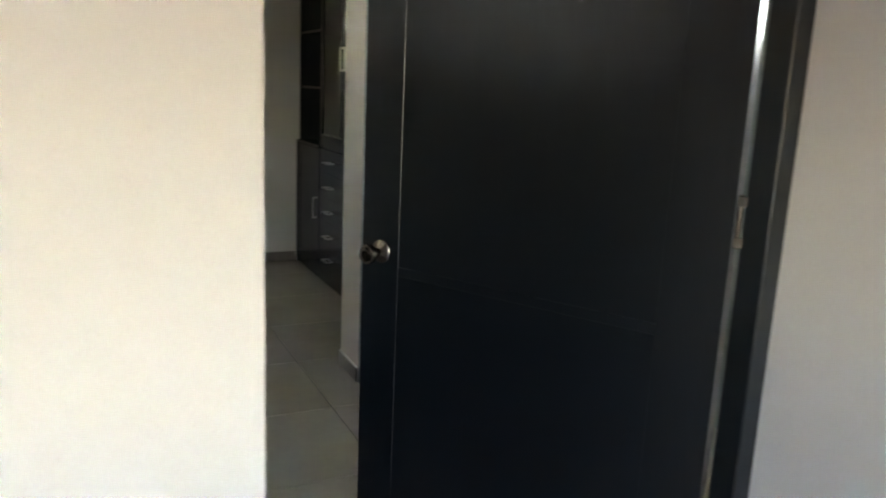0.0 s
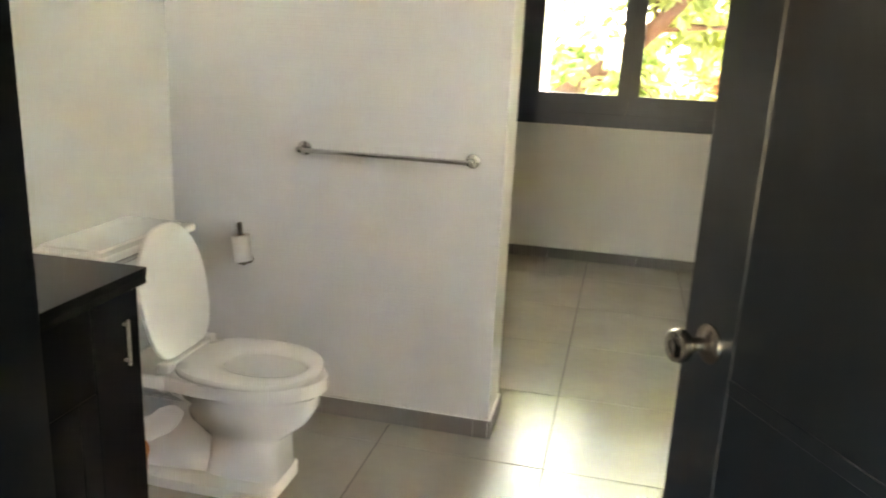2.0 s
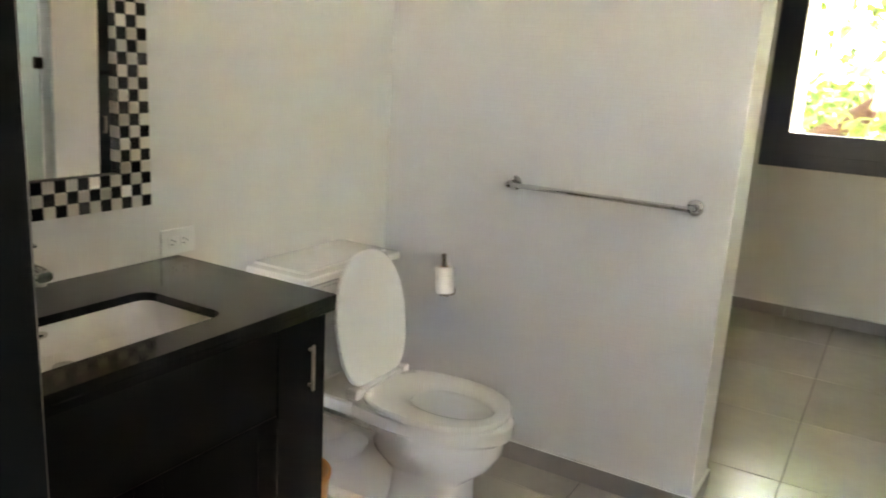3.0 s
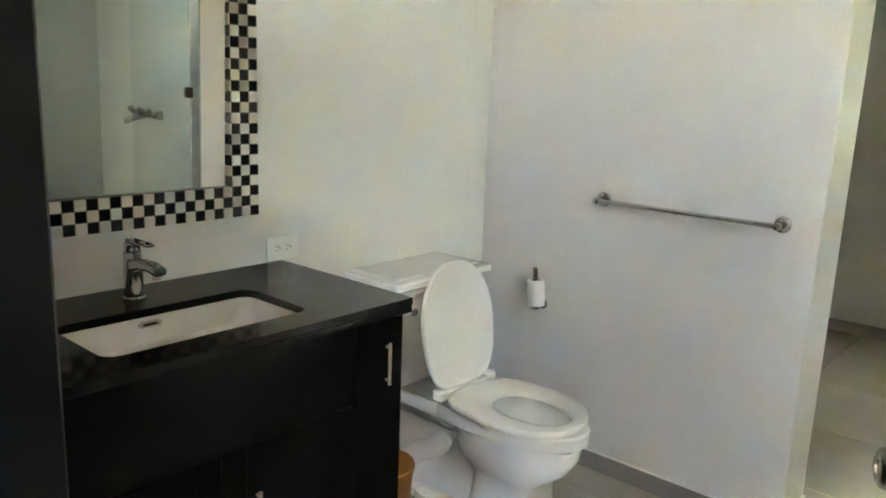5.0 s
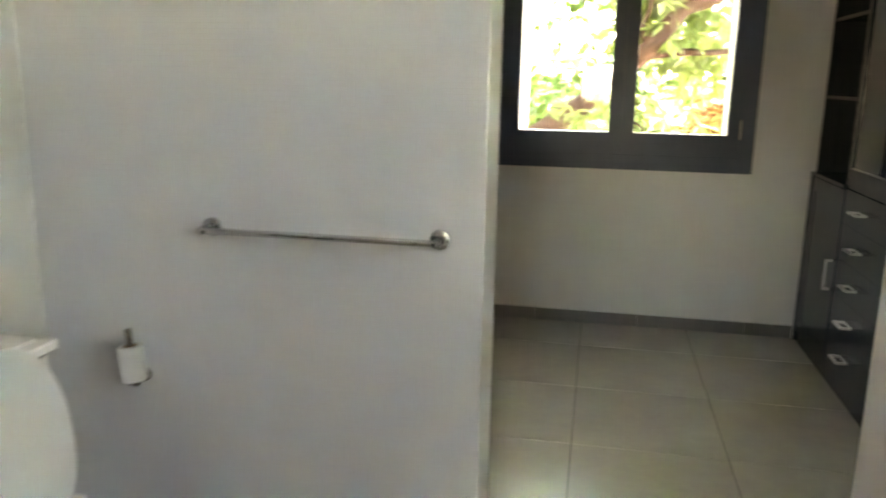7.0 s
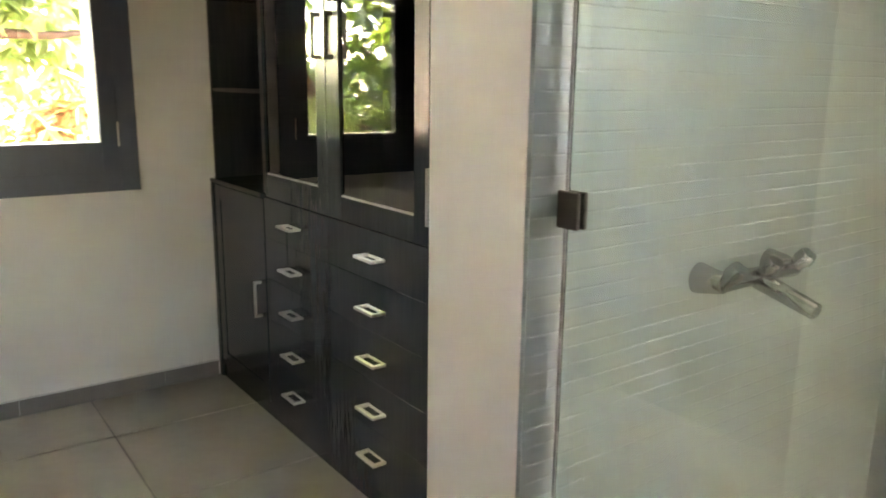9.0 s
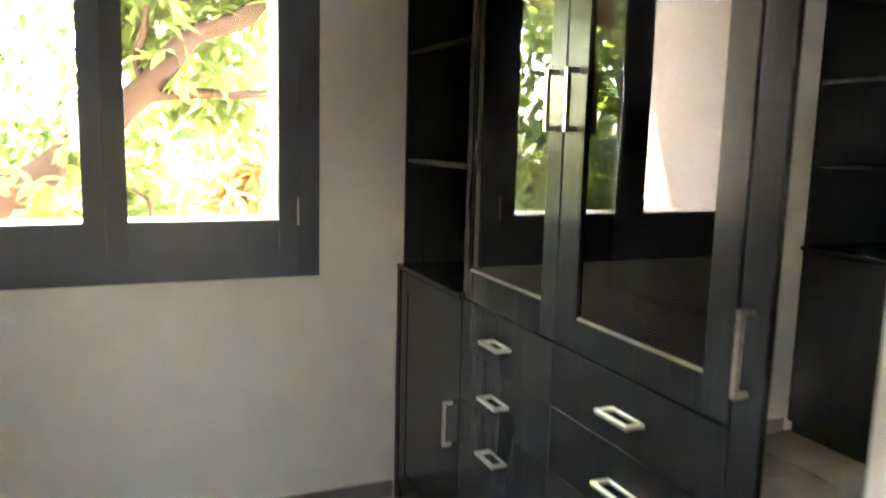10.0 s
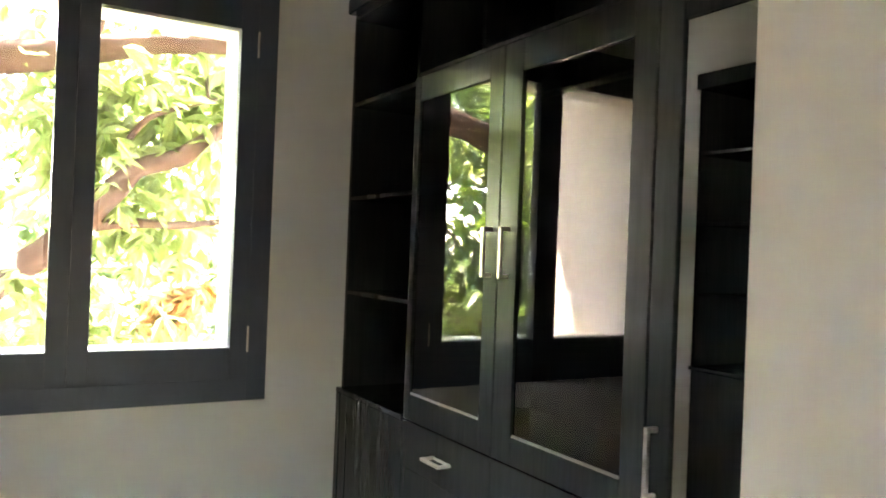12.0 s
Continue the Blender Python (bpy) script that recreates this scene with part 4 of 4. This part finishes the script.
def big_tree():
    rng = random.Random(5)
    t = thing("tree", (-2.6, 10.3, -3.2), "leafy green garden tree with thick bent brown limbs", "tree")
    limb([(-2.6, 10.3, -3.2), (-2.55, 10.3, -1.4), (-2.4, 10.2, -0.5)], 0.24, 0.17, "trunk", t)
    l1 = limb([(-2.4, 10.2, -0.6), (-1.1, 9.3, 0.25), (0.07, 8.5, 0.95), (0.36, 8.5, 1.12), (0.63, 8.5, 1.36), (0.98, 8.5, 1.66)], 0.10, 0.07, "limb", t)
    l2 = limb([(0.93, 8.5, 1.62), (1.07, 8.5, 1.80), (1.18, 8.5, 1.93), (1.42, 8.5, 2.01), (1.6, 8.5, 2.17), (2.0, 8.6, 2.4)], 0.068, 0.04, "limb", t)
    l3 = limb([(0.93, 8.5, 1.60), (1.16, 8.5, 1.63), (1.40, 8.52, 1.625), (1.7, 8.6, 1.66)], 0.036, 0.018, "limb", t)
    l4 = limb([(-2.4, 10.2, -0.6), (-1.7, 9.8, 1.4), (-0.6, 9.0, 2.25), (0.3, 8.5, 2.40), (0.70, 8.5, 2.46), (0.98, 8.5, 2.55), (1.33, 8.5, 2.64), (2.0, 8.5, 2.7)], 0.13, 0.045, "limb", t)
    l5 = limb([(0.74, 8.5, 2.46), (0.92, 8.5, 2.62), (1.02, 8.5, 2.85), (1.1, 8.5, 3.2)], 0.06, 0.035, "limb", t)
    l6 = limb([(1.08, 8.55, 1.95), (1.16, 8.55, 2.12), (1.24, 8.5, 2.22), (1.40, 8.5, 2.29), (1.6, 8.5, 2.36)], 0.02, 0.012, "twig", t)
    l7 = limb([(0.93, 8.5, 1.66), (0.90, 8.5, 1.80), (0.95, 8.5, 1.95), (0.96, 8.5, 2.05)], 0.022, 0.016, "twig", t)
    l8 = limb([(1.48, 8.5, 2.66), (1.53, 8.5, 2.52), (1.55, 8.5, 2.36)], 0.018, 0.012, "twig", t)
    l9 = limb([(0.80, 8.5, 0.75), (0.96, 8.5, 0.9), (0.95, 8.5, 1.08), (0.86, 8.5, 1.14)], 0.016, 0.008, "twig", t)
    tips = []
    for l in (l2, l3, l4, l6, l7, l8):
        tips += l[len(l) // 3:]
    tips += l7[-3:] * 4 + l9
    for _ in range(26):
        tips.append(Vector((rng.uniform(-2.0, 2.8), rng.uniform(8.5, 9.6), rng.uniform(2.2, 3.6))))
    for _ in range(30):
        tips.append(Vector((rng.uniform(0.2, 2.6), rng.uniform(8.7, 9.8), rng.uniform(0.5, 2.4))))
    tips = [c + Vector((0, 0.28, 0.04)) for c in tips]
    # Upper canopy out of view, added to keep direct sun off the limbs.
    for _ in range(52):
        tips.append(Vector((rng.uniform(-2.2, 4.8), rng.uniform(8.8, 11.0), rng.uniform(3.2, 5.2))))
    for _ in range(26):
        tips.append(Vector((rng.uniform(-0.4, 3.0), rng.uniform(9.4, 11.0), rng.uniform(-0.6, 1.0))))
    leaves(tips, 1350, 0.17, 0.16, rng, "crown", LEAF, t)
    shade = [Vector((rng.uniform(-2.6, -0.35), rng.uniform(8.1, 8.6), rng.uniform(0.2, 3.4))) for _ in range(60)]
    shade += [p + Vector((rng.uniform(-0.15, 0.1), -0.32, rng.uniform(-0.2, 0.2))) for l in (l1, l4) for p in l if -2.0 < p.x < -0.3 for _ in range(3)]
    high = [Vector((rng.uniform(-1.7, 0.6), rng.uniform(10.8, 13.2), rng.uniform(3.9, 6.6))) for _ in range(45)]
    leaves(high, 130, 0.28, 0.19, rng, "high_crown", LEAF, t)
    leaves(shade, 800, 0.16, 0.15, rng, "side_crown", LEAF, t)
    leaves([(0.60, 8.1, 1.26), (0.52, 8.1, 1.12), (0.66, 8.1, 1.02), (0.42, 8.1, 0.98)], 42, 0.075, 0.14, rng, "low_spray", LEAF, t)
    leaves([(1.48, 8.9, 1.15), (1.62, 8.9, 1.24), (1.36, 8.9, 1.03), (1.5, 8.9, 1.0)], 120, 0.075, 0.13, rng, "dry_leaves", DRYLEAF, t)


big_tree()


def far_foliage():
    rng = random.Random(9)
    cs = []
    for _ in range(150):
        a = rng.uniform(-9.5, 9.5)
        cs.append(Vector((a, rng.uniform(12.5, 17), rng.uniform(-2.5, 3.4 + 1.5 * math.sin(a * 0.8)))))
    for _ in range(90):
        cs.append(Vector((rng.uniform(-3, 5), rng.uniform(12, 15), rng.uniform(-2.2, 1.6))))
    for _ in range(70):
        cs.append(Vector((rng.uniform(-6.5, -1.2), rng.uniform(10.2, 12.5), rng.uniform(-1.5, 3.6))))
    for _ in range(170):
        a = rng.uniform(-7.5, 10.5)
        cs.append(Vector((a, rng.uniform(12.5, 16.5), rng.uniform(2.5, 9.0))))
    # a gap through which the neighbouring house shows
    cs = [c for c in cs if abs(c.x - 0.83 - 0.083 * (c.y - 4.37)) > 0.75 or abs(c.z - 1.55 + 0.093 * (c.y - 4.37)) > 0.75]
    # open sky over the garden, straight out from the window
    cs = [c for c in cs if not (-1.1 < c.x < 0.5 and 1.2 < c.z < 4.2)]
    for _ in range(170):
        cs.append(Vector((rng.uniform(-9.0, -2.0), rng.uniform(10.6, 13.5), rng.uniform(-1.5, 5.5))))
    ob = leaves(cs, 24000, 0.55, 0.24, rng, "shrubbery", FARLEAF, None)
    tagged(ob, "sunlit green shrubs and trees in the garden beyond", "foliage", kind="stuff")


far_foliage()


def far_house():
    t = thing("house", (4.0, 24, -3.2), "white neighbouring house with a small barred window", "house")
    rel(part("wall", box(-4, 14, 24, 30, -3.2, 1.2), FACADE, t))
    rel(part("roof", box(-4.4, 14.4, 23.5, 30.5, 1.21, 1.5), FACADE, t))
    w = rel(part("window", box(2.1, 2.8, 23.97, 24.0, -0.74, 0.1), FRAME, t))
    bm = box(2.41, 2.47, 23.94, 23.97, -0.74, 0.1)
    for z in (-0.49, -0.21):
        box(2.1, 2.8, 23.945, 23.97, z - 0.03, z + 0.03, bm=bm)
    rel(part("window_bars", bm, WHITE, w))


far_house()


# ---- skirting and floor tiles, last ----
def skirting(name, x0, x1, y0, y1, along):
    """A row of skirting tiles with a thin light caulk line on top, along a wall."""
    t = thing(name, ((x0 + x1) / 2, (y0 + y1) / 2, 0), "grey tile skirting with a light caulk line on top", "baseboard", kind="structure")
    length = (x1 - x0) if along == "x" else (y1 - y0)
    a = 0.0
    while a < length - 0.01:
        c = min(a + 0.6, length)
        q = (x0 + a + 0.001, x0 + c - 0.001, y0, y1) if along == "x" else (x0, x1, y0 + a + 0.001, y0 + c - 0.001)
        rel(part("skirting_tile", box(*q, 0.001, 0.073, 0.0015), SKIRT, t))
        a = c
    rel(part("caulk", box(x0, x1, y0, y1, 0.0732, 0.0765), CAULK, t))


skirting("baseboard", XL + 0.002, PEND - 0.0, YP - 0.011, YP - 0.001, "x")
skirting("baseboard", PEND + 0.001, PEND + 0.011, YP - 0.011, YP + PTHICK, "y")
skirting("baseboard", XL + 0.001, XL + 0.011, 3.34, YP - 0.012, "y")
skirting("baseboard", -0.28, CF - 0.014, YW - 0.011, YW - 0.001, "x")
skirting("baseboard", XP - 0.011, XP - 0.001, 4.44, 4.705, "y")


def floor():
    t = thing("floor", (0, 0, 0), "grey porcelain floor tiles with narrow dark joints", "floor", kind="structure")
    rel(part("grout_bed", box(-2.2, XE + 0.2, -1.35, YO, -0.15, -0.0025), GROUT, t))
    me = bpy.data.meshes.new("floor_tile")
    bm = box(-0.298, 0.298, -0.298, 0.298, -0.012, 0.0, 0.0012)
    bm.to_mesh(me)
    bm.free()
    me.materials.append(FLOOR)
    for i in range(-4, 5):
        for j in range(-3, 12):
            x, y = 0.6 * i + 0.3, 0.6 * j + 0.3
            if x > XE + 0.2 or y > YW + 0.2 or y < -1.5:
                continue
            ob = new("floor_tile", me)
            ob.parent = t
            ob.location = (x, y, 0)


floor()
